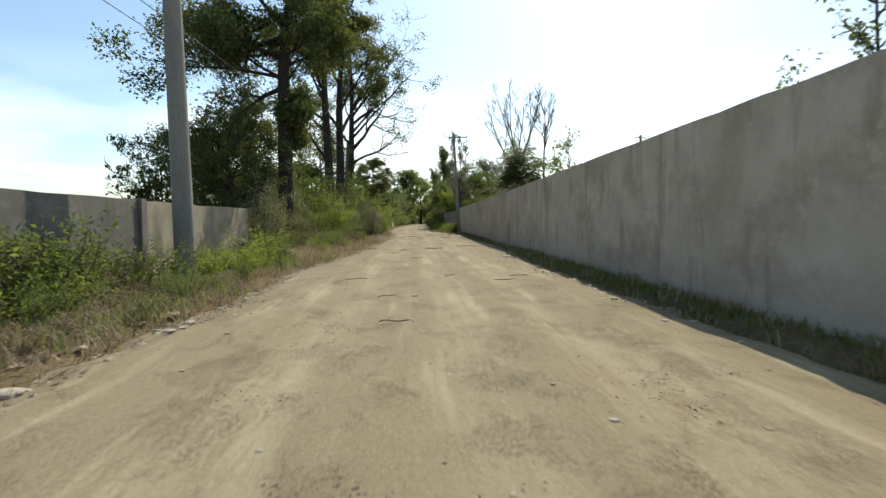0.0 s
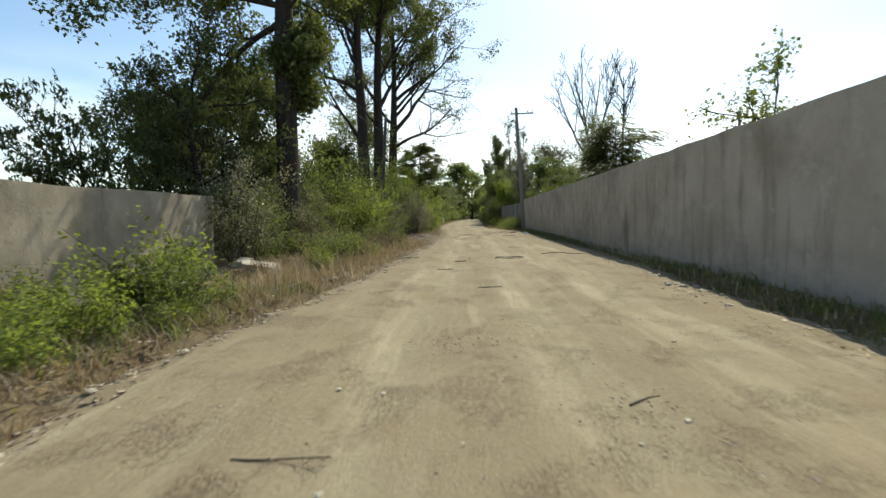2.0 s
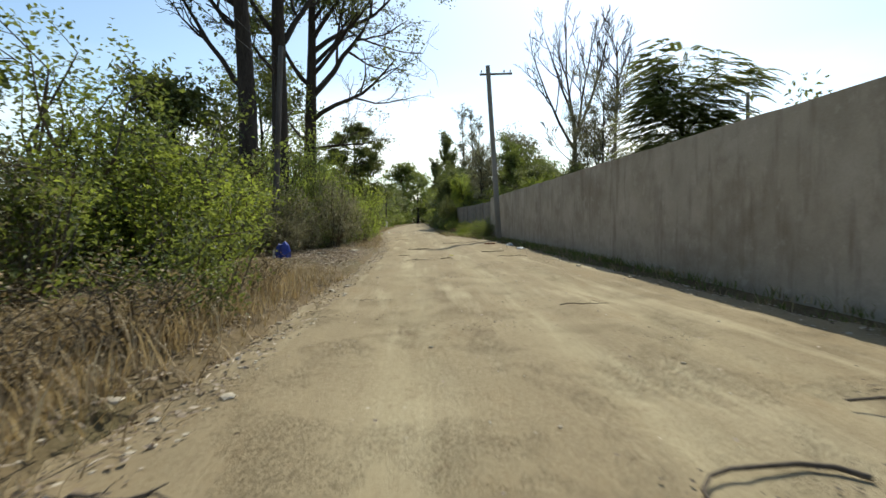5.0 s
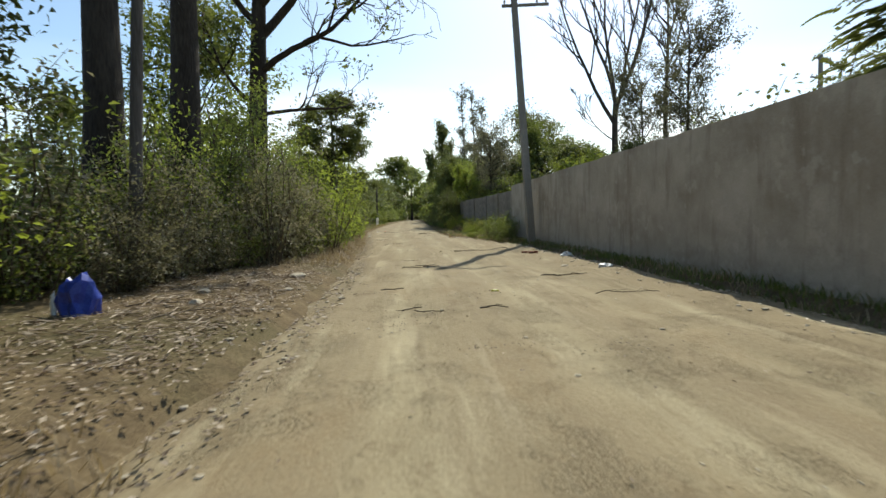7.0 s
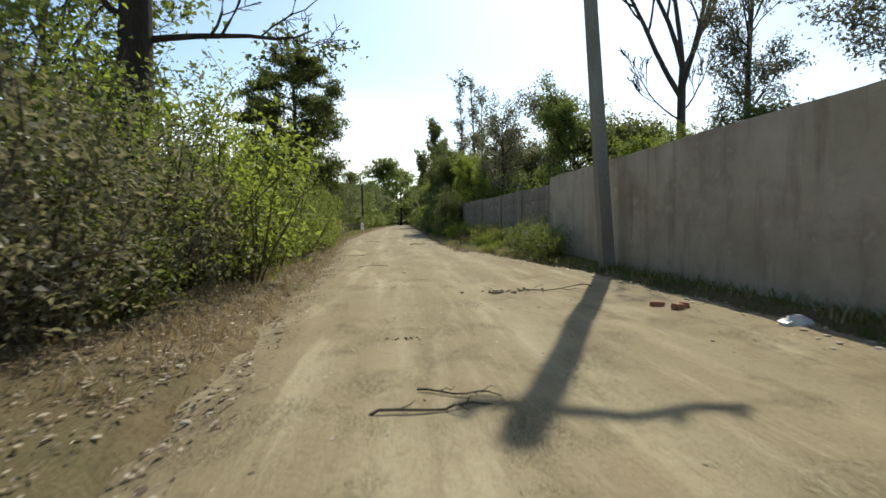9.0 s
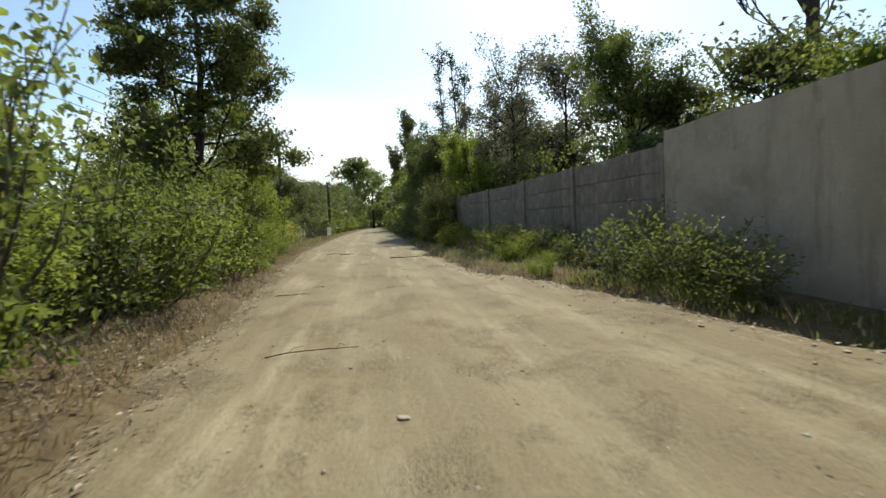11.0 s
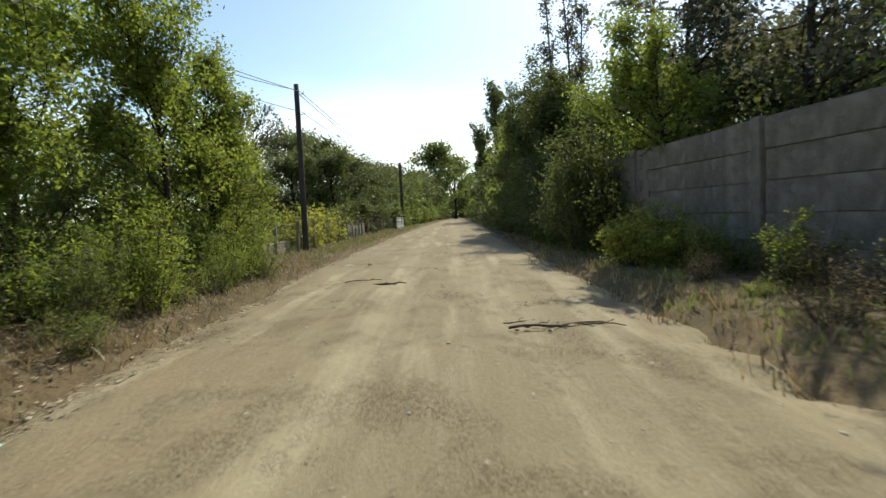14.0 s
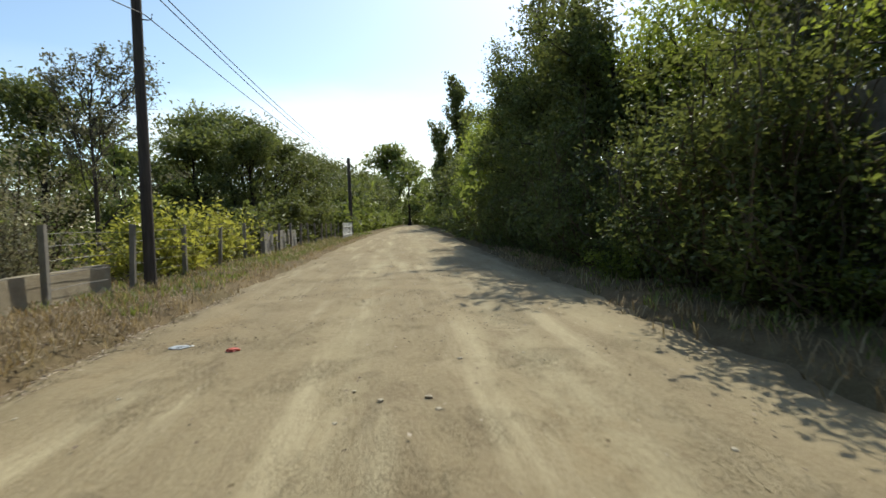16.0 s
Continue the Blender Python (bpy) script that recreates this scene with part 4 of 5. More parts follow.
# far poplars
for seed, x, y, h in ((31, 8.9, 156.5, 22.0), (33, 6.8, 163.0, 16.5), (34, 10.6, 160.0, 18.0)):
    g = R(seed)
    limb_tree("lombardy_poplar", (x, y, 0), "dark columnar lombardy poplar", g, h * 0.93, 0.28, spray(g, 46, (1.5, h * 0.88), (0, 360), (62, 80), (2.2, 3.6), 0.05),
              (5,), 0.42, LEAF_DARK, 26, clump=0.32, angle=25, up=0.08, group="columnar poplars")
for seed, x, y, h in ((32, 7.6, 104.8, 17.0), (35, 9.0, 105.6, 17.6), (36, 10.6, 106.3, 16.0)):
    g = R(seed)
    limb_tree("thin_poplar", (x, y, 0), "thin half-bare columnar poplar with pale stem", g, h, 0.14, spray(g, 34, (4.0, h - 0.6), (0, 360), (55, 78), (1.1, 2.0), 0.03),
              (4,), 0.21, LEAF_GREYGREEN, 16, clump=0.20, angle=28, up=0.08, bark=BARK_GREY, twig=0.012, group="thin poplars")

# ---- middle-sized leafy trees: five kinds, repeated ----
kinds = {}
kinds["round"] = make_tree("field_tree", (-9.5, 101, 0), "round dark green broadleaf tree", "tree", R(41), (6.6, 0.16, (3.9, 2.9, 2.8)), 0.19, LEAF_DARK,
                           group="field trees", sides=3, limbs=24, twigs=8, leaves=46, first=0.12, clump=0.27, twig_len=0.9)
kinds["tall"] = make_tree("elm_tree", (8.6, 122, 0), "tall dense dark elm behind the wall", "tree", R(42), (10.5, 0.18, (6.2, 3.2, 4.6)), 0.21, LEAF_MID,
                          group="elms", sides=3, limbs=30, subs=1, twigs=9, leaves=38, first=0.12, clump=0.27, twig_len=1.1)
kinds["bright"] = make_tree("maple_tree", (7.4, 126, 0), "bright green maple behind the wall", "tree", R(43), (6.8, 0.14, (4.3, 2.4, 2.7)), 0.135, LEAF_LIGHT,
                            group="maples", sides=3, limbs=22, subs=1, twigs=9, leaves=72, first=0.15, clump=0.23, twig_len=0.9)
kinds["airy"] = make_tree("acacia_tree", (11.6, 82.0, 0), "airy acacia with sky showing through", "tree", R(44), (10.2, 0.16, (6.9, 2.4, 3.4)), 0.23, LEAF_GREYGREEN,
                          group="acacias", sides=3, limbs=24, twigs=8, leaves=34, first=0.25, clump=0.36, twig_len=1.2)
kinds["far"] = make_tree("oak_tree", (-2.6, 226, 0), "distant large round-topped tree beside the road", "tree", R(45), (21, 0.5, (11.0, 8.4, 10.0)), 0.85, LEAF_MID,
                         group="distant trees", sides=3, limbs=30, twigs=8, leaves=22, first=0.04, clump=0.8, twig_len=2.2)
kinds["round_far"] = make_tree("field_tree", (-7.5, 130, 0), "distant round green tree", "tree", R(46), (6.6, 0.16, (3.9, 2.9, 2.8)), 0.28, LEAF_DARK,
                               group="distant trees", sides=3, limbs=20, twigs=6, leaves=22, first=0.12, clump=0.3, twig_len=0.9)
kinds["skyline"] = make_tree("oak_tree", (-2.0, 345, 0), "distant hazy tree on the skyline", "tree", R(47), (14, 0.4, (7.4, 6.0, 6.8)), 1.1, LEAF_MID,
                             group="skyline trees", sides=3, limbs=16, twigs=5, leaves=16, first=0.04, clump=0.8, twig_len=1.8)
place = R(50)


def again(kind, x, y, s=1.0, sz=None):
    m = pose(x, y, 0, 0, 0, place.uniform(0, 360)) @ Matrix.Diagonal((s, s, sz or s, 1))
    ob = copy_thing(kinds[kind], m)
    ob.scale = (s, s, sz or s)
    return ob


# west, beyond the wall and along the road
for k, x, y, s in (("round", -12.2, 31.5, 0.9), ("tall", -9.8, 33.5, 0.8),
                   ("round", -7.4, 40.5, 0.8), ("tall", -9.4, 58.0, 1.0), ("bright", -8.6, 77.0, 1.0),
                   ("round", -12.5, 95, 0.9), ("round", -6.9, 100.6, 0.78), ("round", -6.7, 104.6, 0.84), ("round", -6.5, 109, 0.80), ("round", -6.6, 113.6, 0.84), ("round", -9.0, 107, 1.0), ("round", -7.4, 118, 0.9), ("round", -12, 110, 1.2),
                   ("round_far", -7.0, 137, 1.1), ("round_far", -6.8, 145, 1.2), ("bright", -6.6, 153, 1.1), ("round_far", -6.2, 162, 1.3),
                   ("round_far", -6.0, 172, 1.3), ("round_far", -5.5, 184, 1.4), ("round_far", -5.0, 196, 1.5), ("round_far", -4.5, 210, 1.6),
                   ("round_far", -16, 60, 1.0), ("round", -14, 68, 1.0), ("round_far", -17, 80, 1.0), ("round_far", -20, 100, 1.2), ("round_far", -18, 92, 0.8)):
    again(k, x, y, s)
# east, behind the walls
for k, x, y, s in (("bright", 8.8, 59.5, 0.58), ("round", 9.4, 63.2, 0.72), ("round", 10.8, 69.5, 0.8), ("round", 8.6, 67.0, 0.50), ("bright", 8.2, 71.0, 0.42),
                   ("tall", 13.4, 76.5, 0.66), ("round", 8.2, 79.5, 0.62), ("bright", 7.6, 82.0, 0.64), ("bright", 7.4, 86.5, 0.95),
                   ("bright", 6.1, 99.8, 1.1), ("tall", 8.5, 103, 0.8),
                   ("tall", 8.2, 109, 0.8), ("bright", 7.0, 115, 1.25), ("round_far", 7.6, 131, 1.2), ("round_far", 7.8, 139, 1.2),
                   ("round_far", 8.6, 147, 1.3), ("round_far", 10, 172, 1.4), ("round_far", 9.6, 182, 1.4), ("round_far", 10, 194, 1.5), ("round_far", 10.5, 208, 1.6),
                   ("airy", 14.0, 99.5, 0.9), ("airy", 17.0, 98, 0.86), ("tall", 12.0, 93, 0.72), ("round", 11.0, 83, 0.9), ("round_far", 24, 80, 1.0), ("round_far", 22, 95, 1.2),
                   ("round_far", 18, 78, 0.8), ("round", 13.5, 70, 0.6), ("round", 10.9, 57.2, 0.62), ("bright", 12.6, 63.0, 0.60), ("round", 9.6, 51.0, 0.50), ("round", 13.8, 59.0, 0.66), ("round", 9.2, 46.8, 0.50), ("round_far", 28, 60, 0.8), ("round_far", 34, 66, 0.8)):
    again(k, x, y, s)
kinds["round"].scale = (1, 1, 0.78)
for i in range(20):
    again("skyline", -95 + 10 * i + place.uniform(-3, 3), 330 + place.uniform(0, 60), place.uniform(0.9, 1.35))
for i in range(10):
    again("skyline", -34 - place.uniform(0, 14), 110 + 20 * i, place.uniform(0.7, 1.0))
    again("skyline", 44 + place.uniform(0, 20), 40 + 24 * i, place.uniform(0.7, 1.0))
for i in range(12):
    again("skyline", -16 + 4.0 * i + place.uniform(-1, 1), 304 + place.uniform(0, 14), place.uniform(0.55, 0.85))
again("far", 3.5, 262, 1.0)
again("far", -9, 268, 0.8)
again("far", 13, 240, 0.8)
again("far", 9, 285, 0.75)
again("far", -16, 250, 0.7)
g = R(61)
limb_tree("plum_tree", (-9.3, 92.0, 0), "half-bare small plum tree with upright twigs", g, 5.4, 0.08,
          spray(g, 16, (1.0, 4.8), (0, 360), (35, 70), (1.4, 2.6), 0.03), (5, 4), 0.10, LEAF_GREYGREEN, 13, clump=0.11, bark=BARK_GREY, angle=40, twig=0.009)

# ---- shrubs: kinds, then repeats along the verges ----
bush = {}
bush["green"] = make_shrub("hazel_shrub", (-5.4, 30.5, 0), "leafy mid-green hazel shrub", R(71), 3.0, 1.5, 18, 2900, 0.098, LEAF_MID, "verge shrubs")
bush["light"] = make_shrub("elder_shrub", (-4.6, 34.0, 0), "bright yellow-green elder shrub", R(72), 2.6, 1.35, 17, 2400, 0.105, LEAF_LIGHT, "verge shrubs")
bush["olive"] = make_shrub("oleaster_shrub", (-6.0, 41.5, 0), "silvery grey-green oleaster shrub", R(73), 3.4, 1.6, 18, 3700, 0.094, LEAF_OLIVE, "verge shrubs")
bush["low"] = make_shrub("bramble_shrub", (-4.4, 17.2, 0), "low bright green bramble shrub", R(74), 1.05, 0.95, 13, 1800, 0.089, LEAF_LIGHT, "low shrubs")
bush["dull"] = make_shrub("dogwood_shrub", (-5.4, 9.0, 0), "low dull green dogwood shrub", R(75), 1.45, 1.15, 13, 1400, 0.090, LEAF_MID, "low shrubs")
bush["dry"] = make_shrub("dry_shrub", (-3.9, 27.0, 0), "dry brown thorny weed shrub", R(76), 1.1, 0.9, 26, 1300, 0.052, GRASS_DRY, "dry shrubs")
bush["vine"] = make_shrub("grape_vine", (-5.6, 88.0, 0), "yellow-green grape vine on the fence", R(77), 1.7, 1.3, 14, 1500, 0.15, LEAF_VINE, "grape vines", category="vine")
bush["dark"] = make_shrub("privet_shrub", (7.4, 62.0, 0), "dense dark green privet shrub", R(78), 2.6, 1.5, 15, 2400, 0.111, LEAF_DARK, "verge shrubs")
bush["far"] = make_shrub("thicket_shrub", (-6.5, 126.0, 0), "distant green thicket shrub", R(79), 2.8, 1.7, 12, 480, 0.40, LEAF_MID, "distant shrubs")

bush["tall"] = make_shrub("hazel_thicket", (-8.3, 41.0, 0), "tall leafy green hazel thicket", R(83), 4.3, 1.9, 24, 5200, 0.099, LEAF_MID, "tall thickets")
bush["talllight"] = make_shrub("elder_thicket", (-7.3, 35.4, 0), "tall bright yellow-green elder thicket", R(84), 4.2, 1.9, 24, 4900, 0.101, LEAF_LIGHT, "tall thickets")
bush["tallthick"] = make_shrub("privet_thicket", (4.35, 80.6, 0), "tall dense dark green privet thicket before the wall", R(85), 3.5, 1.25, 24, 4200, 0.095, LEAF_DARK, "tall thickets")
bush["darkfar"] = make_shrub("thicket_shrub", (-6.2, 119.0, 0), "distant dark green thicket shrub", R(80), 2.6, 1.5, 12, 800, 0.23, LEAF_DARK, "distant shrubs")


def shrub(kind, x, y, s=1.0, sz=None):
    sz = sz or s * place.uniform(0.85, 1.15)
    ob = copy_thing(bush[kind], pose(x, y, surface(x, y) - 0.02, 0, 0, place.uniform(0, 360)))
    ob.scale = (s, s, sz)
    return ob


def hedge(y0, y1, step, x_of, kinds_of, s0, s1, jitter=0.35):
    y = y0
    while y < y1:
        s = place.uniform(s0, s1) * place.choice([0.7, 0.9, 1.0, 1.0, 1.2])
        shrub(str(place.choice(kinds_of)), x_of(y) + place.uniform(-jitter, jitter), y, s, s * place.uniform(0.75, 1.3))
        y += step * place.uniform(0.8, 1.25)


# west verge
hedge(-8, 13.2, 0.95, lambda y: -5.95, ["dull", "dull", "low"], 0.8, 1.0, 0.2)
hedge(-6, 11.6, 0.95, lambda y: -5.1, ["dull", "dull", "low", "dry"], 0.6, 0.8, 0.25)
hedge(-5, 10.6, 0.9, lambda y: -4.2, ["dry", "dull", "dry"], 0.35, 0.55)
hedge(14.2, 18.4, 1.3, lambda y: -4.5, ["low", "low", "dull"], 0.62, 0.85)
hedge(14.0, 19.0, 1.7, lambda y: -5.5, ["low", "dull"], 0.55, 0.75)
hedge(13.6, 18.0, 0.9, lambda y: -3.5, ["low", "low", "dull"], 0.4, 0.62, 0.25)
hedge(-5, 12, 0.9, lambda y: -3.3, ["dull", "dry", "low"], 0.22, 0.36, 0.25)
hedge(18.8, 23, 1.0, lambda y: -4.6, ["dry", "dry", "low"], 0.28, 0.42)
hedge(21.6, 25.6, 1.0, lambda y: road_left(y) - 1.1, ["low", "dull", "low"], 0.5, 0.78, 0.3)
hedge(24.0, 33.6, 0.95, lambda y: road_left(y) - 1.1, ["dry", "dry", "dull", "dry"], 0.6, 0.95, 0.25)
hedge(24.0, 33.6, 1.2, lambda y: road_left(y) - 1.9, ["olive", "dry", "low"], 0.4, 0.55)
hedge(23.8, 33, 1.3, lambda y: -6.2, ["olive", "green", "olive"], 0.72, 0.92)
hedge(25, 33, 1.6, lambda y: -7.6, ["green", "dark"], 0.75, 1.0)
hedge(24.5, 33, 1.2, lambda y: -5.3, ["olive", "dry", "dry", "dull"], 0.55, 0.8)
hedge(34.5, 38.8, 1.2, lambda y: -5.3, ["light", "light", "green"], 0.9, 1.15)
hedge(34, 39.5, 1.8, lambda y: -7.0, ["talllight", "talllight", "tall"], 1.0, 1.2)
hedge(38.5, 47, 1.2, lambda y: -6.0, ["olive", "olive", "green"], 0.7, 0.88)
hedge(41.8, 46.6, 0.95, lambda y: -4.8 + 0.13 * (y - 41.8), ["olive", "green"], 0.5, 0.7, 0.2)
hedge(39, 47, 2.0, lambda y: -8.2, ["tall"], 0.75, 0.95)
hedge(46.5, 57, 1.15, lambda y: -3.35, ["green", "olive", "light"], 0.78, 1.02)
hedge(45.5, 58, 1.5, lambda y: -5.7, ["tall", "talllight", "tall"], 0.85, 1.05)
hedge(57, 69, 1.25, lambda y: -3.8, ["light", "green", "light"], 0.75, 1.0)
hedge(57, 70, 1.8, lambda y: -5.8, ["green", "light"], 0.8, 1.05)
hedge(69, 80, 1.3, lambda y: -4.6 - 0.04 * (y - 69), ["light", "green", "light"], 0.62, 0.88)
hedge(72, 79, 0.9, lambda y: -3.85, ["light", "green", "light"], 0.3, 0.5, 0.2)
hedge(71, 79.5, 1.7, lambda y: -6.6, ["light", "green"], 0.85, 1.1)
hedge(62, 72, 1.2, lambda y: -3.35, ["low", "dull", "low", "dry"], 0.32, 0.55)
hedge(86.5, 95, 1.4, lambda y: -5.7, ["vine"], 0.75, 0.95, 0.2)
hedge(95, 122, 2.1, lambda y: -6.2, ["darkfar"], 0.7, 1.0)
hedge(122, 300, 3.4, lambda y: road_left(y) - 2.6, ["far"], 0.9, 1.5)
hedge(28, 60, 8.0, lambda y: -13.5, ["far"], 0.9, 1.3)
hedge(60, 125, 4.5, lambda y: -15.5, ["far"], 0.8, 1.2)
# east: in front of the panels, and behind the walls
hedge(58.2, 61.8, 0.8, lambda y: 4.75 - 0.05 * (y - 58), ["low", "dull", "dull"], 0.6, 0.9, 0.2)
hedge(62, 76, 1.0, lambda y: 4.75, ["dry", "low", "dull", "dull"], 0.35, 0.6, 0.25)
for kind, x, y, s in (("light", 4.6, 72.8, 0.4), ("green", 4.5, 74.6, 0.38), ("light", 4.2, 76.6, 0.45), ("vine", 5.0, 70.6, 0.7)):
    shrub(kind, x, y, s)
hedge(63, 74, 1.3, lambda y: 3.9, ["dry", "low", "dull"], 0.25, 0.42, 0.4)
hedge(74, 82, 2.6, lambda y: 7.15, ["dark", "green"], 1.0, 1.15, 0.1)
hedge(62, 84, 1.7, lambda y: 7.75, ["vine", "light", "vine"], 1.1, 1.25, 0.1)
for kind, x, y, s in (("light", -6.2, 81.0, 0.72), ("olive", -6.5, 83.0, 0.72), ("light", -5.0, 79.8, 0.7), ("olive", -7.2, 85.5, 0.8), ("green", -7.8, 87.0, 0.65), ("olive", -6.6, 84.0, 0.6), ("light", -6.2, 32.6, 0.9), ("low", 4.1, 66.3, 0.5), ("vine", 4.85, 67.4, 0.6), ("vine", 3.75, 76.4, 0.6), ("low", 4.2, 75.4, 0.8), ("dull", 4.6, 77.2, 0.7), ("vine", 4.5, 76.9, 0.65),
                      ("low", 4.2, 79.0, 0.8), ("vine", 4.9, 79.0, 0.6), ("dull", 4.2, 80.8, 0.8), ("dull", 4.5, 82.5, 0.8), ("low", 3.6, 84.0, 0.7)):
    shrub(kind, x, y, s)
hedge(80.4, 96, 1.5, lambda y: 4.3, ["tallthick"], 0.85, 1.05, 0.12)
hedge(79.5, 97, 1.3, lambda y: 4.15, ["dark", "green", "dark"], 0.6, 0.95, 0.2)
hedge(97, 112, 1.7, lambda y: 4.2, ["darkfar"], 0.7, 1.0, 0.25)
hedge(90, 135, 2.0, lambda y: road_right(y) + 1.4, ["darkfar", "far", "darkfar"], 0.75, 1.1)
hedge(58, 84, 2.3, lambda y: 8.0, ["dark", "green", "light"], 1.0, 1.22)
hedge(84, 112, 2.2, lambda y: 7.4, ["darkfar"], 1.2, 1.5)
hedge(135, 300, 3.4, lambda y: road_right(y) + 2.8, ["far"], 0.9, 1.5)
hedge(30, 45, 1.8, lambda y: 8.2, ["dark", "dark", "green"], 0.85, 0.95)
shrub("dark", 8.4, 43.4, 1.4)
shrub("green", 8.5, 47.0, 1.35)
hedge(45, 60, 2.2, lambda y: 8.1, ["dark", "green", "dark"], 0.85, 1.05)

for i in range(14):
    shrub("far", -9 + 2.0 * i, 294 + place.uniform(-2, 2), 1.5, 1.6)

# ---- grass and weeds ----
def blades(name, label, count, area, height, material, seed, width=0.012, lean=0.35):
    """Grass in tufts over a strip: area(rng) gives a foot."""
    g = R(seed)
    v, f, n = [], [], 0
    for i in range(count // 9):
        cx, cy = area(g)
        h0 = height * g.uniform(0.5, 1.25)
        z0 = surface(cx, cy) - 0.01
        for j in range(9):
            x, y = cx + g.normal(0, 0.11), cy + g.normal(0, 0.11)
            th, h = g.uniform(0, 2 * np.pi), h0 * g.uniform(0.5, 1.1)
            dx, dy = np.cos(th), np.sin(th)
            k = lean * h * g.uniform(0.3, 1.2)
            w = width * g.uniform(0.7, 1.4)
            v += [(x - dy * w, y + dx * w, z0), (x + dy * w, y - dx * w, z0), (x + dx * k * 0.4 + dy * w * 0.7, y + dy * k * 0.4 - dx * w * 0.7, z0 + h * 0.6),
                  (x + dx * k * 0.4 - dy * w * 0.7, y + dy * k * 0.4 + dx * w * 0.7, z0 + h * 0.6), (x + dx * k, y + dy * k, z0 + h)]
            f += [(n, n + 1, n + 2, n + 3), (n + 3, n + 2, n + 4)]
            n += 5
    return tagged(new(name, mesh_of(name, v, f, material)), label, "grass", kind="stuff")


def west(y0, y1, a, b):
    return lambda g: (lambda y: (road_left(y) - a - (b - a) * g.beta(1.2, 1.6), y))(g.uniform(y0, y1))


def east(y0, y1, a, b):
    return lambda g: (lambda y: (road_right(y) + a + (b - a) * g.beta(1.4, 1.4), y))(g.uniform(y0, y1))


blades("grass_dry_west", "dry straw-coloured grass on the verge", 24000, west(-6, 36, 0.05, 3.0), 0.22, GRASS_DRY, 81, 0.006, 1.4)
blades("grass_tall_west", "tall dry brown grass before the bushes", 4600, west(17, 34, 0.35, 2.3), 0.40, GRASS_DRY, 88, 0.007, 0.8)
blades("grass_green_west", "green weeds and grass on the verge", 9000, west(-6, 19, 0.2, 3.4), 0.2, GRASS_GREEN, 82, 0.008, 1.1)
blades("grass_dry_far_west", "dry grass along the hedge foot", 10000, west(46, 84, 0.1, 1.9), 0.16, GRASS_DRY, 83, 0.006, 1.3)
blades("grass_field_west", "dry and faded grass strip before the fence", 14000, west(79, 125, 0.1, 3.8), 0.17, GRASS_DRY, 84, 0.008, 1.2)
blades("grass_green_far_west", "green grass strip along the road edge", 8000, west(82, 135, 0.5, 2.2), 0.17, GRASS_GREEN, 85, 0.009, 1.0)
blades("grass_east", "green weeds at the foot of the wall", 13000, east(0, 62, 0.05, 0.8), 0.17, GRASS_GREEN, 86, 0.009, 0.9)
blades("grass_panel_east", "green weeds below the panel wall", 5000, east(60, 92, 0.2, 2.6), 0.18, GRASS_GREEN, 89, 0.009, 0.9)
blades("grass_dry_east", "dry grass at the foot of the wall", 7000, east(0, 95, 0.0, 0.9), 0.2, GRASS_DRY, 87, 0.008, 0.9)


def scatter(name, label, count, area, size, material, seed, category="litter", aspect=0.6):
    """Dead leaves and chips lying on the ground."""
    g = R(seed)
    c = np.array([(*area(g), 0.0) for _ in range(count)])
    c[:, 2] = [surface(x, y) + 0.012 for x, y in c[:, :2]]
    me = leaf_mesh(name, c, size, material, g, aspect, 0.0, 0.15, 0.5)
    co = np.empty(len(me.vertices) * 3)
    me.vertices.foreach_get("co", co)
    co = co.reshape(-1, 4, 3)
    mid = co.mean(1, keepdims=True)
    co[:, :, 2] = mid[:, :, 2] + (co[:, :, 2] - mid[:, :, 2]) * 0.3 + 0.01
    me.vertices.foreach_set("co", co.reshape(-1))
    return tagged(new(name, me), label, category, kind="stuff")


scatter("leaf_litter_west", "pale dead leaves along the road edge", 8000, west(-6, 47, -0.35, 1.5), 0.06, LITTER, 91)
scatter("leaf_litter_bay", "dead leaves and chips in the bare bay", 3000, west(36, 47.5, 0.3, 3.4), 0.05, LITTER, 92)
scatter("bark_strips_bay", "pale strips of bark and straw in the bare bay", 2400, west(37, 44.5, 0.6, 3.2), 0.17, LITTER, 99, aspect=0.14)
scatter("bark_strips_verge", "pale straw and twigs along the road edge", 2200, west(-4, 36, -0.1, 1.6), 0.13, LITTER, 100, aspect=0.12)
scatter("leaf_litter_far", "dead leaves along the hedge", 8000, west(47, 85, -0.3, 1.9), 0.05, LITTER, 93)
scatter("bark_strips_far", "pale straw and twigs along the hedge foot", 2200, west(47, 85, -0.1, 1.9), 0.13, LITTER, 104, aspect=0.12)
scatter("leaf_litter_east", "dead leaves and chips by the wall", 3000, east(8, 66, -0.7, 0.4), 0.055, LITTER, 94)
scatter("road_chips", "small chips and leaves strewn on the road", 1500, lambda g: (lambda y: (g.uniform(road_left(y) + 0.2, road_right(y) - 0.2), y))(g.uniform(0, 90)), 0.035, LITTER, 95)


def patches(count, y0, y1, seed):
    """Feet in loose heaps strewn over the road."""
    h = R(seed)
    mids = []
    for _ in range(count):
        y = h.uniform(y0, y1)
        mids.append((h.uniform(road_left(y) + 0.4, road_right(y) - 0.5), y, h.uniform(0.15, 0.5), h.uniform(0.08, 0.3)))

    def area(g):
        m = mids[g.integers(len(mids))]
        return m[0] + g.normal(0, m[2]), m[1] + g.normal(0, m[3])
    return area


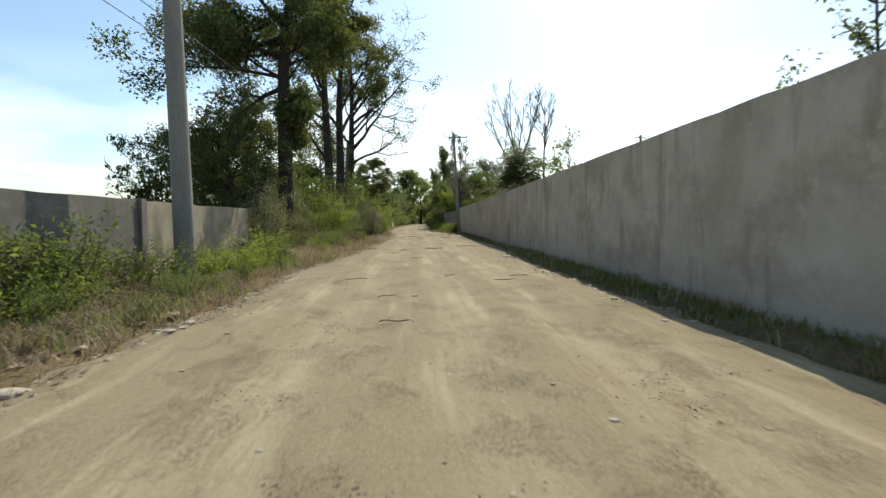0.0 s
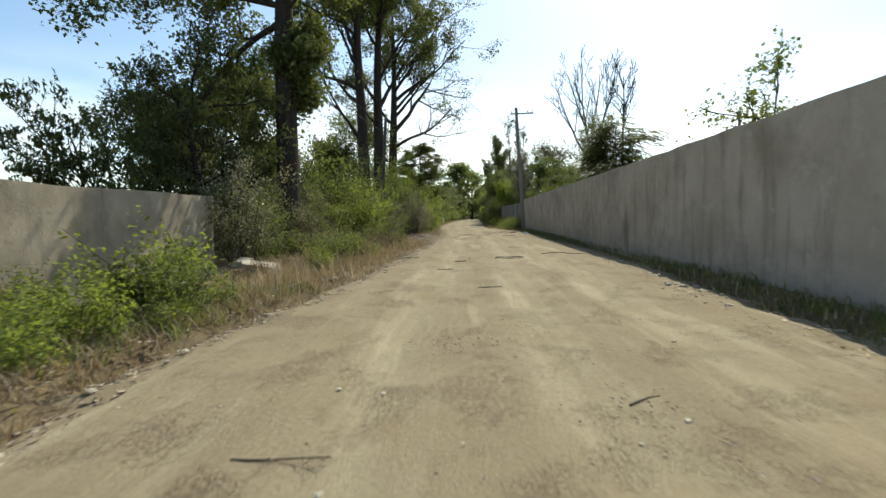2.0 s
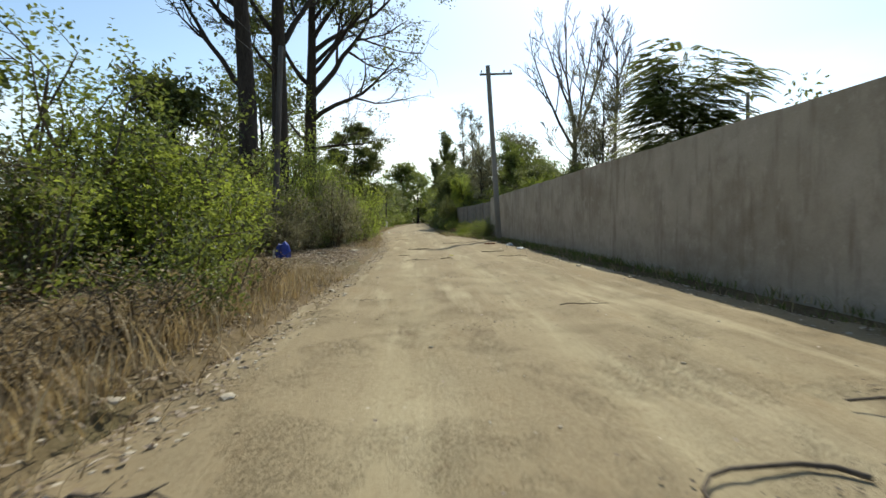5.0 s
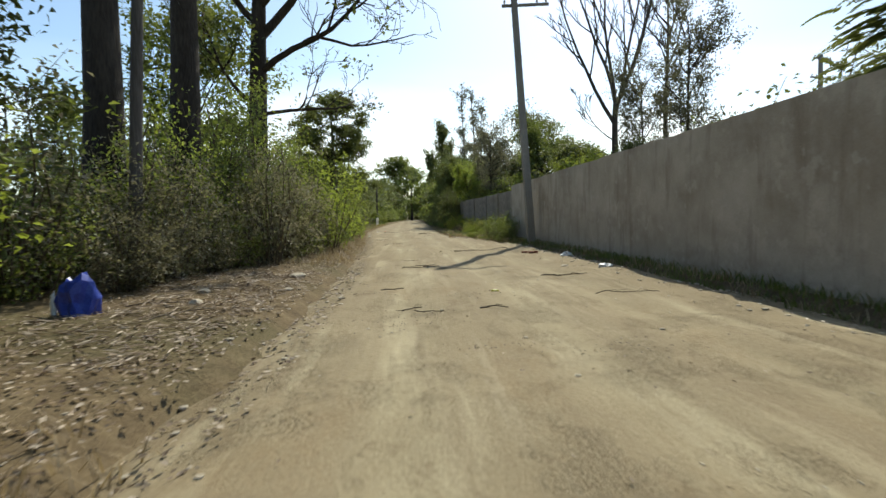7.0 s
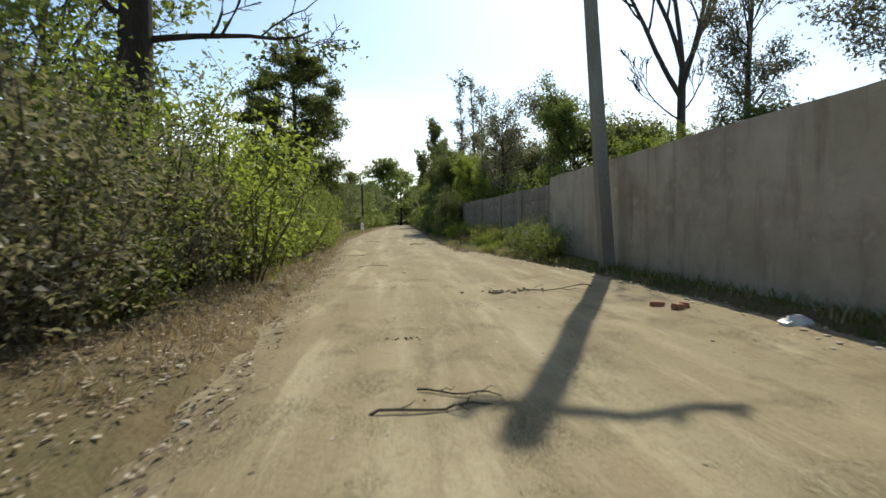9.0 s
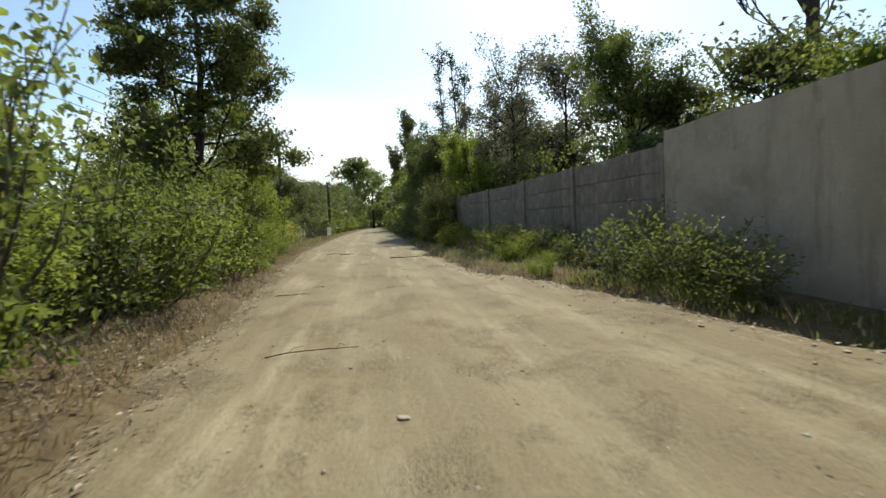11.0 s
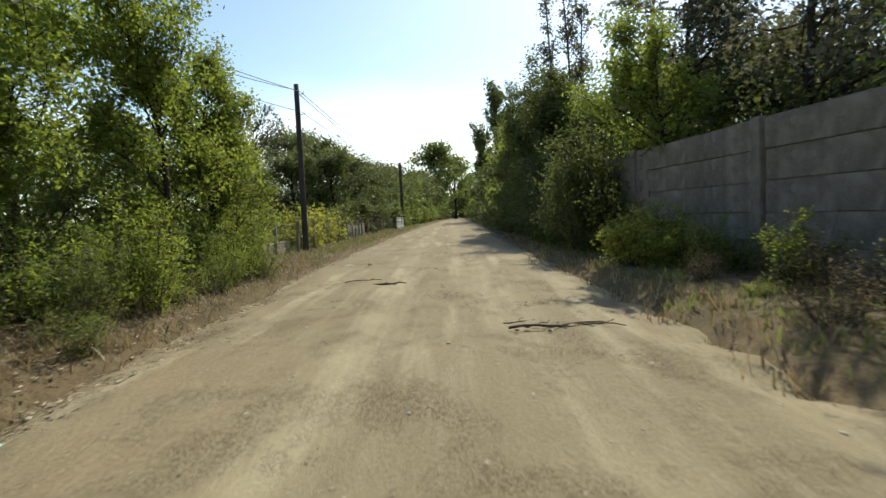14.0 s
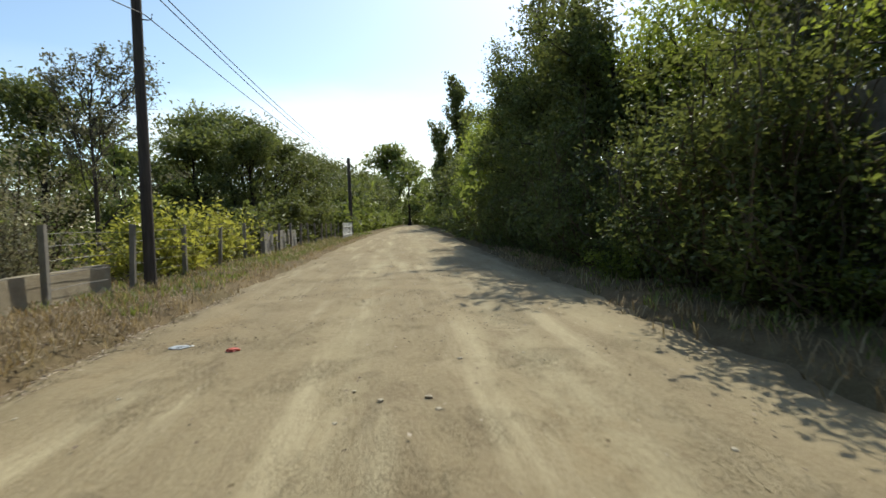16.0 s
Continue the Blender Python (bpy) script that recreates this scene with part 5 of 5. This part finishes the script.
scatter("bark_crumbs", "dark crumbs of bark and twig in patches on the road", 4600, patches(90, 2, 92, 96), 0.030, STICK, 97)
scatter("bark_crumbs_edge", "dark bark crumbs along the road edge", 4000, west(0, 84, -0.4, 0.9), 0.035, STICK, 98)


def gravel(name, label, count, area, size, seed):
    g = R(seed)
    v, f, n = [], [], 0
    ico = bmesh.new()
    bmesh.ops.create_icosphere(ico, subdivisions=1, radius=1)
    base = np.array([p.co[:] for p in ico.verts])
    tri = [[q.index for q in fc.verts] for fc in ico.faces]
    ico.free()
    for _ in range(count):
        x, y = area(g)
        s = size * g.lognormal(0, 0.5)
        p = base * (1 + g.normal(0, 0.16, (len(base), 1))) * s * np.array([g.uniform(0.8, 1.4), g.uniform(0.8, 1.4), g.uniform(0.25, 0.5)])
        a = g.uniform(0, 6.28)
        p = p @ np.array([[np.cos(a), np.sin(a), 0], [-np.sin(a), np.cos(a), 0], [0, 0, 1]])
        v.append(p + np.array([x, y, surface(x, y) + s * 0.25]))
        f += [[q + n for q in t] for t in tri]
        n += len(base)
    return tagged(new(name, mesh_of(name, np.concatenate(v), f, STONE)), label, "gravel", kind="stuff")


gravel("gravel_west", "small pale stones along the road edge", 700, west(-5, 47, -0.4, 0.8), 0.019, 101)
gravel("gravel_east", "small stones along the wall side", 600, east(5, 66, -0.9, 0.2), 0.018, 102)
gravel("gravel_road", "pebbles on the dirt road", 700, lambda g: (lambda y: (g.uniform(road_left(y) + 0.2, road_right(y) - 0.2), y))(g.uniform(-2, 90)), 0.011, 103)

# ---- single things lying about ----
g = R(200)


def stone(x, y, s, label="pale rounded stone on the road edge"):
    ob = tagged(new("stone", pebble(g, "stone", s, STONE)), label, "stone", "stones")
    ob.matrix_basis = pose(x, y, surface(x, y) + s * 0.12, 0, 0, g.uniform(0, 360))


for x, y, s in ((-2.75, 4.4, 0.12), (-2.9, 5.6, 0.06), (-2.62, 6.6, 0.06), (-2.85, 7.6, 0.07), (-2.55, 9.8, 0.08), (-2.9, 12.6, 0.07), (-2.3, 43.7, 0.14), (-2.95, 40.3, 0.12),
                (-3.2, 41.3, 0.10), (-2.1, 41.9, 0.07), (-2.9, 17.5, 0.11), (-2.6, 18.4, 0.08), (-2.75, 19.2, 0.09), (-2.35, 67.4, 0.09), (2.4, 66.2, 0.06), (2.3, 68.0, 0.06),
                (3.4, 45.2, 0.07), (3.9, 36.5, 0.08)):
    stone(x, y, s)


def slab(x, y, size, turn, tilt, label="broken pale concrete slab in the weeds"):
    ob = tagged(new("concrete_slab", box_mesh("concrete_slab", size, STONE, 0.015, (0, 0, 0), 0.04, g)), label, "rubble", "broken slabs")
    ob.matrix_basis = pose(x, y, surface(x, y) + 0.08, tilt, tilt * 0.5, turn)


slab(-4.75, 22.2, (0.95, 0.60, 0.13), 25, 12)
slab(-4.3, 21.7, (0.35, 0.28, 0.10), 70, -8)
slab(-5.4, 22.6, (0.45, 0.30, 0.14), -30, 9)


def stick(x, y, length, turn, r=0.012, bendy=0.06, loop=False, label="dry dark stick lying on the road"):
    if loop:
        a = np.linspace(0.3, 5.6, 14)
        pts = np.stack([np.cos(a) * length * 0.5, np.sin(a) * length * 0.34, 0.02 + 0.02 * np.abs(np.sin(a * 2))], 1)
    else:
        pts = bend(g, (-length / 2, 0, 0.0), (length / 2, 0, 0.0), 8, 0.02, bendy)
        pts[:, 2] = np.abs(pts[:, 2]) * 0.35
    r *= 0.65
    lines = [(pts, r * np.linspace(1, 0.5, len(pts)))]
    if not loop:
        for k in (2, 4, 5):
            lines.append((bend(g, pts[k], pts[k] + np.array([length * 0.16, g.choice([-1, 1]) * length * 0.13, 0.02]), 4, 0, 0.1), r * 0.5 * np.linspace(1, 0.5, 4)))
    ob = tagged(new("stick", mesh_of("stick", *tubes(lines, 6), STICK, True)), label, "stick", "sticks")
    ob.matrix_basis = pose(x, y, surface(x, y) + r * 0.8, 0, 0, turn)


stick(1.38, 25.4, 0.85, 5, 0.022, loop=True, label="dark curled branch lying on the road")
for x, y, ln, tn, r in ((-0.04, 24.4, 0.35, 10, 0.02), (-0.47, 22.2, 0.55, 15, 0.015), (-1.5, 25.6, 0.45, -5, 0.018), (0.1, 45.8, 0.8, 8, 0.018), (0.3, 46.1, 0.6, -20, 0.014),
                         (-0.22, 40.1, 0.8, 12, 0.013), (0.1, 39.8, 0.5, -25, 0.010), (0.86, 39.7, 0.35, 0, 0.016), (-0.44, 42.0, 0.4, 20, 0.014), (2.83, 43.3, 0.95, -3, 0.022),
                         (3.07, 40.9, 1.0, 4, 0.012), (2.6, 51.6, 1.6, 12, 0.016), (-1.4, 62.1, 0.6, 8, 0.012), (-0.87, 75.8, 0.6, 3, 0.03), (-1.4, 76.2, 0.7, 18, 0.014),
                         (1.29, 71.5, 1.0, 6, 0.024), (0.9, 71.9, 0.6, 25, 0.014), (1.7, 71.4, 0.5, -15, 0.016), (0.2, 6.8, 0.45, 8, 0.012), (0.0, 9.2, 0.4, 20, 0.012),
                         (2.4, 11.6, 0.6, 10, 0.016), (2.8, 12.1, 0.5, -10, 0.012), (-0.86, 12.0, 0.5, 4, 0.010), (1.3, 13.0, 0.35, 30, 0.012), (0.5, 18.6, 0.4, 0, 0.012),
                         (3.2, 26.5, 1.5, 3, 0.016), (2.1, 30.5, 0.7, 5, 0.012), (-2.0, 33.0, 0.6, 40, 0.012), (-2.8, 39.5, 0.9, 60, 0.015), (-3.4, 40.2, 0.7, 20, 0.012), (-0.6, 57.5, 1.1, 14, 0.010)):
    stick(x, y, ln, tn, r)


def debris(x, y, s, label="heap of dark earth clods and bark on the road"):
    ob = thing("clod_heap", (x, y, surface(x, y)), label, "debris", "clod heaps")
    for i in range(26):
        p = part("clod", pebble(g, "clod", s * g.uniform(0.04, 0.2), CLOD, 0.45), ob)
        p.matrix_basis = pose(g.normal(0, s * 1.3), g.normal(0, s * 0.5), 0.004, 0, 0, g.uniform(0, 360))


debris(1.69, 51.3, 0.22)
debris(2.1, 51.7, 0.18)
debris(1.3, 71.5, 0.15)
debris(0.0, 48.0, 0.08)


def crumpled(name, x, y, size, material, label, flat=0.55, turn=0.0, category="litter"):
    """A crumpled bag or wrapper."""
    bm = bmesh.new()
    bmesh.ops.create_icosphere(bm, subdivisions=3, radius=1)
    sd = Vector(g.uniform(0, 90, 3))
    for v in bm.verts:
        f = 1 + 0.45 * noise.noise(v.co * 1.8 + sd) + 0.22 * noise.noise(v.co * 5.0 + sd)
        v.co = Vector((v.co.x * size[0] * f, v.co.y * size[1] * f, max(-0.2, v.co.z) * size[2] * f))
    ob = tagged(new(name, from_bmesh(name, bm, material)), label, category)
    ob.matrix_basis = pose(x, y, surface(x, y) + 0.2 * size[2], 0, 0, turn)


crumpled("plastic_bag", -4.2, 39.45, (0.03, 0.03, 0.24), PLASTIC_WHITE, "narrow twisted white plastic strip beside a bush")
crumpled("plastic_bag", -3.97, 39.5, (0.20, 0.15, 0.36), PLASTIC_BLUE, "crumpled blue plastic bag in the litter")
crumpled("plastic_bag", 4.30, 48.0, (0.16, 0.13, 0.10), PLASTIC_WHITE, "crumpled white plastic bag near the wall")
crumpled("plastic_bag", 4.05, 44.4, (0.15, 0.09, 0.06), PLASTIC_WHITE, "flattened white plastic bag near the wall")
crumpled("wrapper", -2.45, 69.0, (0.13, 0.09, 0.04), PLASTIC_GREEN, "pale green wrapper on the road edge")
crumpled("wrapper", -1.80, 79.9, (0.06, 0.045, 0.02), PLASTIC_RED, "flattened red wrapper on the road")
crumpled("wrapper", -2.38, 80.2, (0.11, 0.05, 0.02), PLASTIC_WHITE, "pale paper scrap on the road edge")
crumpled("wrapper", 1.12, 41.2, (0.06, 0.035, 0.02), PLASTIC_YELLOW, "small yellow wrapper on the road")
crumpled("wrapper", -3.0, 18.9, (0.12, 0.10, 0.05), PLASTIC_WHITE, "white scrap of plastic among stones")
crumpled("wrapper", -2.6, 20.2, (0.10, 0.07, 0.03), PLASTIC_WHITE, "white scrap of plastic among stones")
for x, y, tn in ((3.58, 49.2, 20), (3.75, 49.35, 70), (3.45, 49.5, -10)):
    ob = tagged(new("broken_brick", box_mesh("broken_brick", (0.17, 0.11, 0.065), BRICK_RED, 0.008, (0, 0, 0), 0.008, g)), "broken red brick lying by the wall", "brick", "broken bricks")
    ob.matrix_basis = pose(x, y, surface(x, y) + 0.03, 6, 4, tn)

# ---- fence on the west side ----
def fence(x0, y0, y1, step, height, label, mat_post, rails):
    ob = thing("fence", (x0, y0, 0), label, "fence")
    n = int((y1 - y0) / step)
    for i in range(n + 1):
        p = part("fence_post", box_mesh("fence_post", (0.09, 0.09, height + 0.3), mat_post, 0.008, (0, 0, height / 2 - 0.1), 0.004, g), ob)
        p.matrix_basis = pose(0, i * step, 0, g.normal(0, 1.2), g.normal(0, 1.2), 0)
    for z in rails:
        pts = [(0, j * 0.5, z + 0.012 * math.sin(j)) for j in range(int(n * step / 0.5) + 1)]
        part("fence_wire", mesh_of("fence_wire", *tubes([(pts, [0.004] * len(pts))], 4), IRON), ob)
    return ob


fence(-5.0, 82.5, 121, 2.4, 1.2, "wire fence on pale concrete posts", POLE_CONCRETE, (0.15, 0.35, 0.55, 0.75, 0.95, 1.12))


def picket_fence(x, y0, y1):
    ob = thing("picket_fence", (x, y0, 0), "white painted picket fence before dark trees", "fence")
    n = int((y1 - y0) / 0.16)
    me = box_mesh("picket", (0.025, 0.09, 1.15), PAINT_WHITE, 0.006, (0, 0, 0.66))
    for i in range(n):
        part("picket", me, ob).matrix_basis = pose(0, i * 0.16, 0, 0, g.normal(0, 0.8), 0)
    for z in (0.35, 0.95):
        part("rail", box_mesh("rail", (0.04, y1 - y0, 0.07), PAINT_WHITE, 0.006, (0.035, (y1 - y0) / 2 - 0.08, z)), ob)


picket_fence(-4.15, 113.5, 121.0)
for i in range(3):
    ob = tagged(new("concrete_panel", box_mesh("concrete_panel", (0.07, 1.9, 0.95), POLE_CONCRETE, 0.01, (0, 0, 0.48), 0.01, g)), "pale fallen fence panel leaning by the fence", "panel", "fence panels")
    ob.matrix_basis = pose(-5.2, 96.0 + 2.4 * i, 0, 0, -4, 0)
